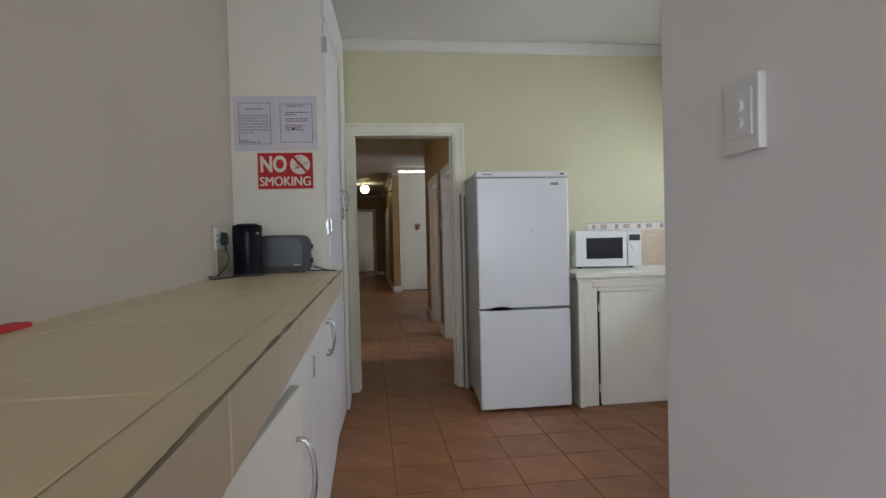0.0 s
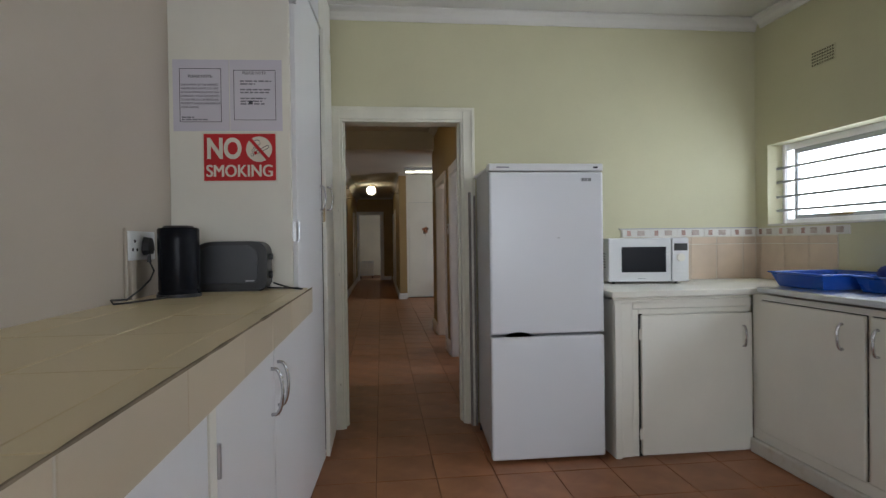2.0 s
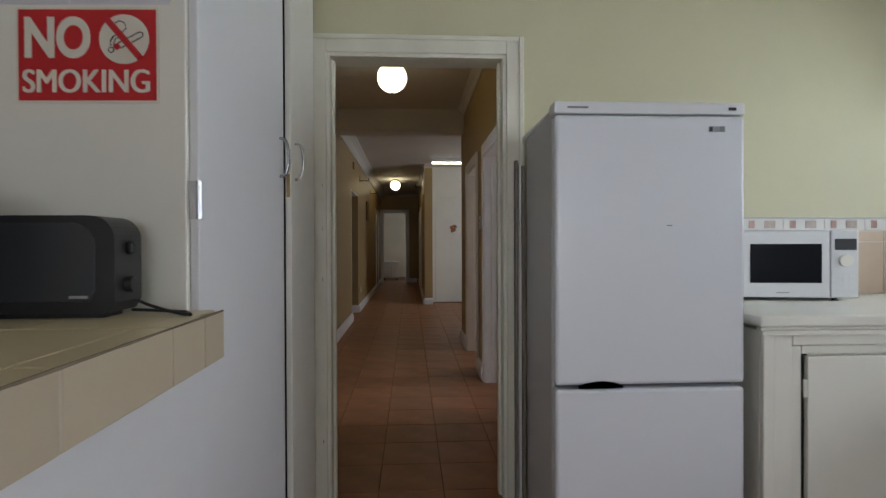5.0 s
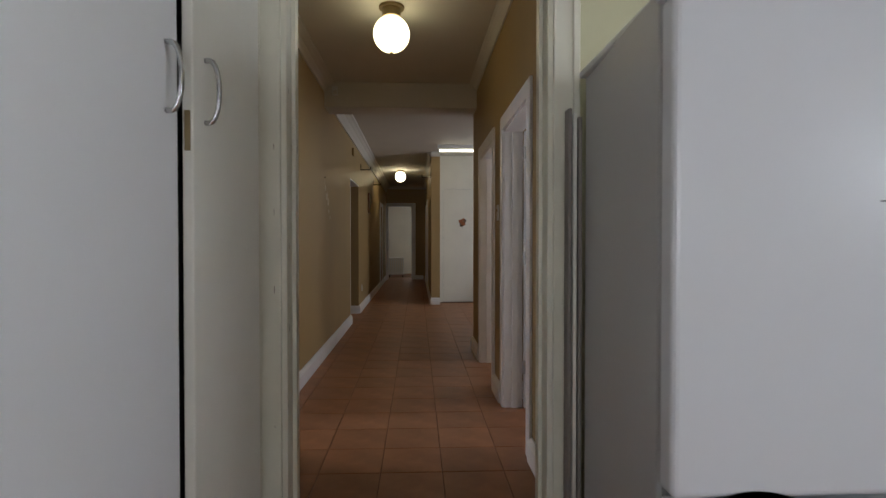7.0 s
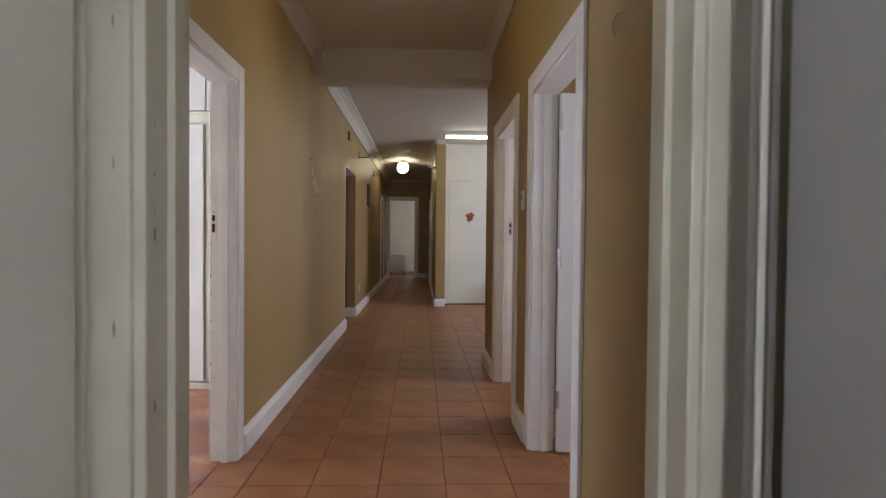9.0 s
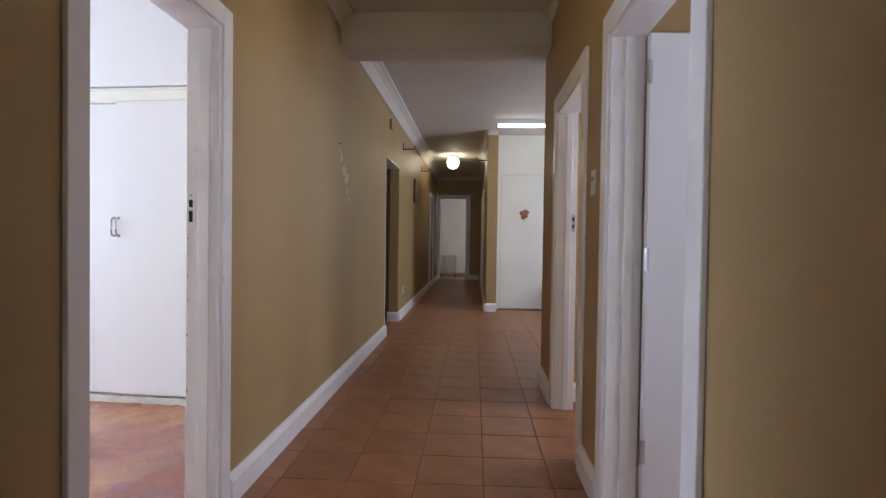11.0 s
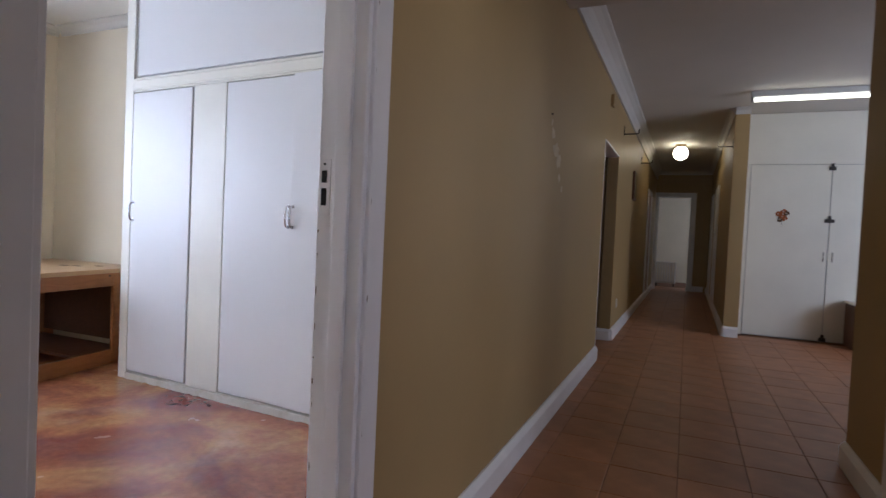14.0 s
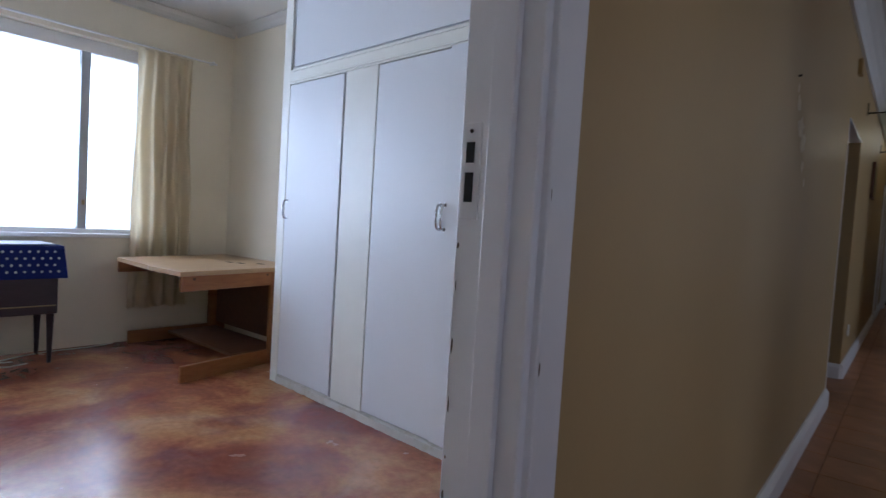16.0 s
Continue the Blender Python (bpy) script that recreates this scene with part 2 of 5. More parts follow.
# wall colour darkened for the shade in the vent's holes, laid on as squares
M_VENTH = mat("vent_hole_shade", (0.16, 0.145, 0.09), 0.8, 0.1)
M_ALU = mat("grey_aluminium", (0.40, 0.41, 0.43), 0.4, 0.05, 10, metal=0.6)
glass = bpy.data.materials.new("window_glass")
glass.use_nodes = True
gb = glass.node_tree.nodes["Principled BSDF"]
gb.inputs["Base Color"].default_value = (0.95, 0.97, 0.97, 1)
gb.inputs["Transmission Weight"].default_value = 1.0
gb.inputs["Roughness"].default_value = 0.02
gb.inputs["IOR"].default_value = 1.1


# ---- mesh helpers ----
def box(bm, x0, x1, y0, y1, z0, z1):
    v = [bm.verts.new((x, y, z)) for x in (min(x0, x1), max(x0, x1)) for y in (min(y0, y1), max(y0, y1)) for z in (min(z0, z1), max(z0, z1))]
    for f in ((0, 1, 3, 2), (4, 6, 7, 5), (0, 4, 5, 1), (2, 3, 7, 6), (0, 2, 6, 4), (1, 5, 7, 3)):
        bm.faces.new([v[i] for i in f])
    return bm


def boxes(*bs):
    bm = bmesh.new()
    for b in bs:
        box(bm, *b)
    return bm


def cyl(bm, c, r, h, axis="z", seg=20, r2=None):
    rot = {"z": Matrix(), "x": Matrix.Rotation(radians(90), 4, "Y"), "y": Matrix.Rotation(radians(-90), 4, "X")}[axis]
    bmesh.ops.create_cone(bm, cap_ends=True, segments=seg, radius1=r, radius2=r if r2 is None else r2, depth=h, matrix=Matrix.Translation(c) @ rot)
    return bm


def tube(pts, r, seg=8):
    """A round rod along points."""
    bm = bmesh.new()
    pts = [Vector(p) for p in pts]
    rings = []
    for i, p in enumerate(pts):
        d = (pts[min(i + 1, len(pts) - 1)] - pts[max(i - 1, 0)]).normalized()
        q = d.to_track_quat("Z", "Y")
        rings.append([bm.verts.new(p + q @ Vector((r * math.cos(a), r * math.sin(a), 0))) for a in [2 * math.pi * k / seg for k in range(seg)]])
    for a, b in zip(rings, rings[1:]):
        for k in range(seg):
            bm.faces.new((a[k], a[(k + 1) % seg], b[(k + 1) % seg], b[k]))
    bm.faces.new(rings[0][::-1])
    bm.faces.new(rings[-1])
    return bm


def prism(bm, profile, p0, p1, up=(0, 0, 1)):
    """Sweeps a profile of (out, up) pairs from p0 to p1; out is to the left of the way."""
    p0, p1, up = Vector(p0), Vector(p1), Vector(up)
    side = up.cross((p1 - p0).normalized())
    a = [bm.verts.new(p0 + side * o + up * u) for o, u in profile]
    b = [bm.verts.new(p1 + side * o + up * u) for o, u in profile]
    n = len(profile)
    for i in range(n):
        bm.faces.new((a[i], a[(i + 1) % n], b[(i + 1) % n], b[i]))
    bm.faces.new(a[::-1])
    bm.faces.new(b)
    return bm


def part(name, bm, material, parent=None, label="", bevel=0.0, smooth=False, seg=2):
    """Links a bmesh as one mesh object under a thing or a part."""
    if bevel:
        bmesh.ops.bevel(bm, geom=[e for e in bm.edges if e.calc_length() > bevel * 2.2], offset=bevel, segments=seg, affect="EDGES", profile=0.5, clamp_overlap=True)
    bmesh.ops.recalc_face_normals(bm, faces=bm.faces)
    me = bpy.data.meshes.new(name)
    bm.to_mesh(me)
    bm.free()
    me.materials.append(material)
    if smooth:
        for p in me.polygons:
            p.use_smooth = True
    ob = new(name, me)
    if parent:
        ob.parent = parent
        if parent.type == "EMPTY":
            ob.matrix_parent_inverse = Matrix.Translation(-parent.location)
    if label:
        ob["label"] = label
    return ob


def thing(name, at, label, category, group="", kind=""):
    ob = new(name)
    ob.location = at
    ob.empty_display_size = 0.05
    return tagged(ob, label, category, group, kind)


def turn(ob, x, y, deg):
    """Swings a whole thing about an upright line."""
    m = Matrix.Translation((x, y, 0)) @ Matrix.Rotation(radians(deg), 4, "Z") @ Matrix.Translation((-x, -y, 0)) @ Matrix.Translation(ob.location)
    ob.location = m.translation
    ob.rotation_euler = (0, 0, radians(deg))


def structure(name, bm, material, label, category, bevel=0.0):
    return tagged(part(name, bm, material, None, bevel=bevel), label, category, "", "structure")


def letters(name, text, size, m, material, parent, label="", width=None, bold=0.0):
    """Flat raised letters, centred at the pose m."""
    c = bpy.data.curves.new(name, "FONT")
    c.body, c.size, c.align_x, c.align_y, c.extrude = text, size, "CENTER", "CENTER", 0.0008
    c.offset = bold
    o = bpy.data.objects.new(name, c)
    scene.collection.objects.link(o)
    dg = bpy.context.evaluated_depsgraph_get()
    me = bpy.data.meshes.new_from_object(o.evaluated_get(dg))
    bpy.data.objects.remove(o)
    xs = [v.co.x for v in me.vertices]
    k = width / (max(xs) - min(xs)) if width else 1
    me.transform(m @ Matrix.Diagonal((k, 1, 1, 1)))
    me.materials.clear()
    me.materials.append(material)
    ob = new(name, me)
    ob.parent = parent
    if parent.type == "EMPTY":
        ob.matrix_parent_inverse = Matrix.Translation(-parent.location)
    if label:
        ob["label"] = label
    return ob


def wall(axis, n0, n1, a0, a1, z0, z1, holes=()):
    """A wall between two planes of the named axis, running from a0 to a1, with holes (a0, a1, z0, z1) right through it."""
    bm = bmesh.new()

    def put(u0, u1, w0, w1):
        if u1 - u0 > 1e-4 and w1 - w0 > 1e-4:
            if axis == "x":
                box(bm, n0, n1, u0, u1, w0, w1)
            else:
                box(bm, u0, u1, n0, n1, w0, w1)
    u = a0
    for h in sorted(holes):
        put(u, h[0], z0, z1)
        put(h[0], h[1], z0, h[2])
        put(h[0], h[1], h[3], z1)
        u = h[1]
    put(u, a1, z0, z1)
    return bm


H = 2.76          # ceiling height
KX0, KX1 = -0.60, 2.935   # kitchen side walls
KY = 4.03         # kitchen wall with the passage door
CX0, CX1 = -0.515, 1.025  # passage side walls
T = 0.14
TL, TR = 0.12, 0.12   # passage side walls
BX = -5.0         # bedroom window wall
EY = 19.1         # end wall

# ---- floors and ceiling ----
tiled_floor = structure("floor", boxes((-3.6, 4.4, -5.1, 4.10, -0.12, -0.006), (-0.585, 4.4, 4.10, 22.6, -0.12, -0.006), (-3.0, -0.585, 9.2, 22.6, -0.12, -0.006)), M_GROUT, "terracotta tiled floor with dark joints, worn", "floor")
structure("floor_bedroom", boxes((-5.2, -0.585, 4.104, 8.4, -0.12, 0.003)), M_REDFLOOR, "polished red cement floor with mottled brown stains", "floor")
structure("ceiling", boxes((-5.3, 4.5, -5.2, 22.7, H, H + 0.12)), M_CEIL, "painted plain ceiling, off-white", "ceiling")

# ---- walls ----
structure("wall_kitchen_left", wall("x", KX0 - T, KX0, -0.9, KY, 0, H), M_LWALL, "warm grey painted plaster wall beside the counter", "wall")
structure("wall_kitchen_north", wall("y", KY, KY + T, KX0 - T, KX1 + 0.2, 0, H, [(0.012, 0.835, 0, 2.044)]), M_KWALL, "cream yellow painted kitchen wall with a doorway", "wall")
structure("wall_kitchen_window", wall("x", KX1, KX1 + 0.2, -0.76, KY, 0, H, [(0.90, 3.905, 1.312, 1.858)]), M_KWALL, "cream yellow painted kitchen wall with a window", "wall")
structure("wall_switch", boxes((0.80, 0.94, -0.9, 0.75, 0, H)), M_WWALL, "white painted partition wall with a light switch", "wall", 0.006)
# unseen side of the kitchen, left open below so the living fill gets in
structure("wall_kitchen_south", boxes((0.94, KX1, 0.61, 0.75, 2.25, H)), M_KWALL, "cream painted unseen lintel over a wide opening added to let light in", "wall")
# assumed window out of view, as wide as the living fill needs
structure("wall_living_south", wall("y", -5.0, -4.86, -3.6, 4.3, 0, H, [(-3.3, 3.2, 0.7, 2.3)]), M_LWALL, "warm grey painted wall with an unseen wide window opening added for light", "wall")
structure("wall_living_west", boxes((-3.6, -3.46, -4.86, -0.9, 0, H)), M_LWALL, "warm grey painted wall", "wall")
structure("wall_living_east", boxes((4.16, 4.3, -4.86, -0.9, 0, H)), M_LWALL, "warm grey painted wall", "wall")
structure("wall_living_north_west", boxes((-3.46, KX0 - T, -0.9, -0.76, 0, H)), M_LWALL, "warm grey painted wall", "wall")
structure("wall_living_north_east", boxes((KX1, 4.16, -0.9, -0.76, 0, H)), M_LWALL, "warm grey painted wall", "wall")
OP0, OP1 = 10.23, 11.33
structure("wall_passage_left", wall("x", CX0 - TL, CX0, KY + T, EY, 0, H, [(5.334, 6.112, 0, 1.938), (OP0, OP1, 0, 2.03)]), M_CWALL, "cream passage wall in a lamplight-ochre tone with a bedroom doorway", "wall")
structure("wall_passage_right", wall("x", CX1, CX1 + TR, KY + T, 8.40, 0, H, [(5.355, 6.235, 0, 1.94), (6.775, 7.675, 0, 1.955)]), M_CWALL, "cream passage wall in a lamplight-ochre tone with two doorways", "wall")
structure("wall_hall_south", boxes((CX1 + TR, 4.3, 8.26, 8.40, 0, H)), M_CWALL, "cream hall wall in a lamplight-ochre tone", "wall")
# the opening is out of view, added only to house the hall lamp
structure("wall_hall_east", wall("x", 4.2, 4.34, 8.40, 13.5, 0, H, [(9.75, 11.45, 0.95, 2.15)]), M_KWALL, "cream painted hall wall with an unseen window opening added for light", "wall")
structure("wall_pillar", boxes((0.67, 0.83, 12.53, EY, 0, H)), M_CWALL, "cream wall end in a lamplight-ochre tone beside the hall cupboard", "wall", 0.005)
structure("wall_hall_north", boxes((0.83, 4.34, 13.5, 13.64, 0, H)), M_KWALL, "cream painted hall wall", "wall")
structure("wall_end", wall("y", EY, EY + T, CX0 - T, 0.83, 0, H, [(-0.475, 0.28, 0, 2.19)]), M_CWALL, "cream wall in a lamplight-ochre tone with a doorway at the passage end", "wall")
structure("beam", boxes((CX0, CX1, 8.06, 8.40, 2.51, H)), M_CEIL, "painted plaster beam across the passage ceiling", "beam", 0.004)
structure("wall_far_room", boxes((-2.0, 2.1, 22.0, 22.14, 0, H), (-2.0, -1.86, EY + T, 22.0, 0, H), (0.83, 2.1, EY, EY + T, 0, H), (-2.0, CX0 - T, EY, EY + T, 0, H), (1.96, 2.1, EY + T, 22.0, 0, H)), M_BWALL, "pale cream walls of the end room", "wall")
structure("wall_rooms_right", boxes((2.9, 3.04, KY + T, 8.26, 0, H), (CX1 + TR, 2.9, 6.44, 6.56, 0, H), (CX1 + TR, 2.9, 7.87, 8.0, 0, H)), M_CWALL, "cream yellow walls of the side rooms", "wall")
structure("wall_side_lobby", boxes((-2.6, CX0 - T, OP0 - 0.6, OP0 - 0.46, 0, H), (-2.6, CX0 - T, OP1 + 0.1, OP1 + 0.24, 0, H), (-2.74, -2.6, OP0 - 0.6, OP1 + 0.24, 0, H)), M_CWALL, "cream walls of a side lobby in a lamplight-ochre tone", "wall")
structure("wall_bedroom_window", wall("x", BX - 0.22, BX, 4.17, 8.15, 0, H, [(4.95, 7.42, 0.88, 2.37)]), M_BWALL, "cream painted bedroom wall with a wide window", "wall")
structure("wall_bedroom_north", boxes((BX - 0.22, CX0 - T, 8.15, 8.29, 0, H)), M_BWALL, "cream painted bedroom wall", "wall")
structure("wall_bedroom_south", boxes((BX - 0.22, KX0 - T, KY + 0.01, KY + T, 0, H)), M_BWALL, "cream painted bedroom wall", "wall")
structure("wall_bedroom_lining", wall("x", CX0 - TL - 0.012, CX0 - TL - 0.002, KY + T, 8.15, 0, H, [(5.334, 6.112, 0, 1.938)]), M_BWALL, "cream painted inner face of the bedroom wall", "wall")

# ---- cornices and skirtings ----
COVE = [(0.0, 0.0), (0.0, -0.075), (0.012, -0.075), (0.018, -0.055), (0.034, -0.030), (0.058, -0.016), (0.075, -0.010), (0.075, 0.0)]
SKIRT = [(0.0, 0.0), (0.028, 0.0), (0.028, 0.098), (0.018, 0.114), (0.008, 0.126), (0.0, 0.126)]


def cornice(p0, p1, name="cornice", k=1.0, tall=0.0):
    return structure(name, prism(bmesh.new(), [(o * k, u * (tall or k)) for o, u in COVE], (*p0, H - 0.002), (*p1, H - 0.002)), M_CEIL, "moulded plaster cornice, off-white", "cornice")


def skirting(p0, p1, name="baseboard"):
    return structure(name, prism(bmesh.new(), SKIRT, (*p0, 0.001), (*p1, 0.001)), M_TRIM, "white painted wooden skirting board", "baseboard")


# left of the way is into the room
cornice((KX1, KY), (KX0, KY))
cornice((KX1, 0.75), (KX1, KY - 0.07))
cornice((KX0, 2.74), (KX0, -0.9))
cornice((CX0, 8.06), (CX0, KY + T), k=1.35)
cornice((CX1, KY + T), (CX1, 8.06))
cornice((CX0, EY), (CX0, 8.40), k=1.6, tall=2.3)
cornice((0.67, 12.53), (0.67, EY - 0.07))
cornice((0.83, 12.53), (0.67, 12.53))
cornice((0.67, EY), (CX0 + 0.07, EY))
cornice((BX, 8.15), (BX, 4.17))
cornice((-3.34, 8.15), (BX + 0.07, 8.15))
for a, b in (((CX0, 5.246), (CX0, KY + T)), ((CX0, OP0), (CX0, 6.184)), ((CX0, EY), (CX0, OP1)), ((CX1, KY + T), (CX1, 5.263)), ((CX1, 6.327), (CX1, 6.683)), ((CX1, 7.767), (CX1, 8.40)),
             ((CX1, 8.40), (2.6, 8.40)), ((0.67, 12.53), (0.67, EY)), ((0.83, 12.53), (0.67, 12.53)), ((CX0, OP1), (CX0 - T, OP1)), ((-0.1 + 0.7, EY), (0.34, EY)), ((2.9, 6.44), (CX1 + TR, 6.44)),
             ((CX1 + TR, 7.87), (2.9, 7.87))):
    if a == (CX1, 8.40):
        a, b = b, a
    if a == (CX1 + TR, 7.87):
        a, b = b, a
    skirting(a, b)


# ---- doorways ----
def doorway(name, axis, n0, n1, a0, a1, top, aw, faces, label, material=M_TRIM, bead=True):
    """Lining and moulded architrave of an opening in the wall between n0 and n1. faces: which wall faces carry an architrave (-1, 1)."""
    mid = (a0 + a1) / 2
    at = ((n0 + n1) / 2, mid, 0) if axis == "x" else (mid, (n0 + n1) / 2, 0)
    d = thing(name, at, label, "door frame", "", "structure")

    def bx(bm, u0, u1, m0, m1, z0, z1):
        return box(bm, m0, m1, u0, u1, z0, z1) if axis == "x" else box(bm, u0, u1, m0, m1, z0, z1)
    e = 0.006
    lt = 0.022
    part("jamb", bx(bmesh.new(), a0 - 0.001, a0 + lt, n0 - e, n1 + e, 0.0, top), material, d, bevel=0.003)
    part("jamb", bx(bmesh.new(), a1 - lt, a1 + 0.001, n0 - e, n1 + e, 0.0, top), material, d, bevel=0.003)
    part("head_lining", bx(bmesh.new(), a0 + lt, a1 - lt, n0 - e, n1 + e, top - lt, top + 0.001), material, d, bevel=0.003)
    # door stop strips
    s0 = n0 + (n1 - n0) * 0.42
    part("door_stop", bx(bmesh.new(), a0 + lt, a0 + lt + 0.013, s0, s0 + 0.04, 0.0, top - lt), material, d, bevel=0.002)
    part("door_stop", bx(bmesh.new(), a1 - lt - 0.013, a1 - lt, s0, s0 + 0.04, 0.0, top - lt), material, d, bevel=0.002)
    for f in faces:
        n = n1 if f > 0 else n0

        def arch(u0, u1, z0, z1, inner):
            bm = bmesh.new()
            bx(bm, u0, u1, n + f * 0.001, n + f * 0.018, z0, z1)
            iu0, iu1, iz1 = inner
            if bead:
                bx(bm, iu0, iu1, n + f * 0.018, n + f * 0.027, z0, iz1)
            return bm
        w = aw
        part("architrave", arch(a0 - w, a0 + 0.006, 0.0, top + w, (a0 - w * 0.96, a0 - w * 0.68, top + w * 0.96)), material, d, bevel=0.0035)
        part("architrave", arch(a1 - 0.006, a1 + w, 0.0, top + w, (a1 + w * 0.68, a1 + w * 0.96, top + w * 0.96)), material, d, bevel=0.0035)
        bm = bmesh.new()
        bx(bm, a0 + 0.006, a1 - 0.006, n + f * 0.001, n + f * 0.018, top - 0.006, top + w)
        if bead:
            bx(bm, a0 - w * 0.66, a1 + w * 0.66, n + f * 0.019, n + f * 0.027, top + w * 0.68, top + w * 0.96)
        part("architrave", bm, material, d, bevel=0.0035)
    return d


kitchen_door = doorway("door_1", "y", KY, KY + T, 0.012, 0.835, 2.044, 0.075, (-1, 1), "cream painted moulded wooden frame of an open kitchen doorway", M_CREAMTRIM)
bed_door = doorway("door_2", "x", CX0 - TL, CX0, 5.334, 6.112, 1.938, 0.074, (1,), "white painted chipped frame of an open bedroom doorway", M_TRIM, False)
room_door = doorway("door_3", "x", CX1, CX1 + TR, 5.355, 6.235, 1.94, 0.09, (-1,), "white painted wooden frame of an open side doorway", M_TRIM, False)
second_door = doorway("door_4", "x", CX1, CX1 + TR, 6.775, 7.675, 1.955, 0.09, (-1,), "white painted wooden frame of an open side doorway", M_TRIM, False)
end_door = doorway("door_5", "y", EY, EY + T, -0.475, 0.28, 2.19, 0.085, (-1,), "white painted wooden frame of the end doorway")
lobby_open = thing("door_6", (CX0 - T / 2, (OP0 + OP1) / 2, 0), "plain plastered opening with white edges to a side lobby", "doorway", "", "structure")
part("jamb", boxes((CX0 - T - 0.004, CX0 + 0.004, OP0 - 0.004, OP0 + 0.012, 0, 2.03)), M_TRIM, lobby_open, bevel=0.003)
part("head_lining", boxes((CX0 - T - 0.004, CX0 + 0.004, OP0 + 0.012, OP1, 2.018, 2.034)), M_TRIM, lobby_open, bevel=0.003)

# lock plate with two slots in the bedroom jamb
sp = part("strike_plate", boxes((-0.634, -0.602, 6.0875, 6.0902, 1.14, 1.28)), M_TRIM, bed_door, "painted-over strike plate", bevel=0.001)
part("lock_slot", boxes((-0.627, -0.612, 6.0855, 6.0875, 1.222, 1.252)), M_DARK, sp, bevel=0.003)
part("lock_slot", boxes((-0.627, -0.612, 6.0855, 6.0875, 1.165, 1.208)), M_DARK, sp, bevel=0.004)
part("screw_hole", cyl(bmesh.new(), (-0.619, 6.0865, 1.268), 0.003, 0.002, "y", 10), M_DARK, sp)
sp2 = part("strike_plate", boxes((1.118, 1.142, 7.650, 7.653, 1.17, 1.28)), M_STEEL, second_door, "dull steel strike plate")
part("lock_slot", boxes((1.122, 1.136, 7.648, 7.650, 1.19, 1.215)), M_DARK, sp2)
part("lock_slot", boxes((1.122, 1.136, 7.648, 7.650, 1.235, 1.262)), M_DARK, sp2)

# open door leaf in the first side room
leaf = thing("door_7", (CX1 + T, 6.2, 0), "white painted flush wooden door standing open into the room", "door", "", "structure")
part("door_leaf", boxes((1.152, 1.94, 6.158, 6.198, 0.012, 1.915)), M_CUPB, leaf, bevel=0.003)
for hz in (0.25, 1.0, 1.72):
    part("hinge", cyl(boxes((1.140, 1.162, 6.153, 6.157, hz, hz + 0.09)), (1.147, 6.151, hz + 0.045), 0.006, 0.09, "z", 10), M_STEEL, leaf, "steel butt hinge")


def paint_chips(door, x, y, zs, seed, axis):
    """Small flakes of bare material along a jamb's edge."""
    rng = random.Random(seed)
    bm = bmesh.new()
    for z in zs:
        n = 7
        w, hgt = rng.uniform(0.001, 0.003), rng.uniform(0.003, 0.014)
        ring = []
        for k in range(n):
            u = w * math.cos(2 * math.pi * k / n) * rng.uniform(0.5, 1.2)
            v = hgt * math.sin(2 * math.pi * k / n) * rng.uniform(0.6, 1.2)
            ring.append(bm.verts.new((x + u, y, z + v) if axis == "y" else (x, y + u, z + v)))
        bm.faces.new(ring)
    bmesh.ops.solidify(bm, geom=bm.faces[:], thickness=0.0006)
    ob = part("paint_chips", bm, M_CHIP, door, "bare brown spots where paint chipped off")
    ob["kind"] = "stuff"


M_CHIP = mat("bare_wood_chip", (0.30, 0.23, 0.17), 0.8, 0.2, 30)
paint_chips(kitchen_door, 0.0345, KY + 0.02, (0.42, 0.9, 1.15, 1.19, 1.24, 1.31, 1.36, 1.62, 1.85), 4, "x")
paint_chips(kitchen_door, 0.002, KY - 0.0285, (0.3, 0.62, 1.02, 1.25, 1.44), 5, "y")
paint_chips(bed_door, -0.634, 6.0893, (0.5, 0.66, 0.72, 0.78, 0.86, 0.95, 1.04, 1.10), 6, "y")
paint_chips(bed_door, CX0 + 0.0185, 6.112, (0.35, 0.6, 0.94, 1.18, 1.5, 1.66), 8, "x")
paint_chips(room_door, CX1 - 0.0185, 6.25, (0.3, 0.8, 1.3, 1.7), 9, "x")

# ---- windows ----
def lit_backdrop(name, b, strength, label):
    m = bpy.data.materials.new(name + "_glow")
    m.use_nodes = True
    t = m.node_tree
    t.nodes.clear()
    o = t.nodes.new("ShaderNodeOutputMaterial")
    e = t.nodes.new("ShaderNodeEmission")
    n = t.nodes.new("ShaderNodeTexNoise")
    n.inputs["Scale"].default_value = 0.8
    r = t.nodes.new("ShaderNodeMix")
    r.data_type = "RGBA"
    r.inputs["A"].default_value = (0.86, 0.93, 1.0, 1)
    r.inputs["B"].default_value = (1.0, 1.0, 0.98, 1)
    t.links.new(n.outputs["Fac"], r.inputs["Factor"])
    t.links.new(r.outputs["Result"], e.inputs["Color"])
    e.inputs["Strength"].default_value = strength
    t.links.new(e.outputs[0], o.inputs[0])
    return tagged(part(name, boxes(b), m), label, "backdrop", "", "structure")


lit_backdrop("backdrop_garden", (5.6, 5.62, 0.0, 10.5, -0.5, 4.6), 2.6, "hazy bright daylight outside the kitchen window")
lit_backdrop("backdrop_sky", (-8.4, -8.38, 1.0, 11.0, -1.0, 5.5), 2.4, "blown-out white sky outside the bedroom window")
# eave of a neighbouring roof seen at the top of the kitchen window
eave = thing("roof_eave", (4.6, 3.0, 2.25), "grey corrugated roof edge outside the kitchen window", "roof")
part("fascia_board", boxes((4.5, 4.54, 1.4, 4.6, 2.13, 2.36)), M_ALU, eave)
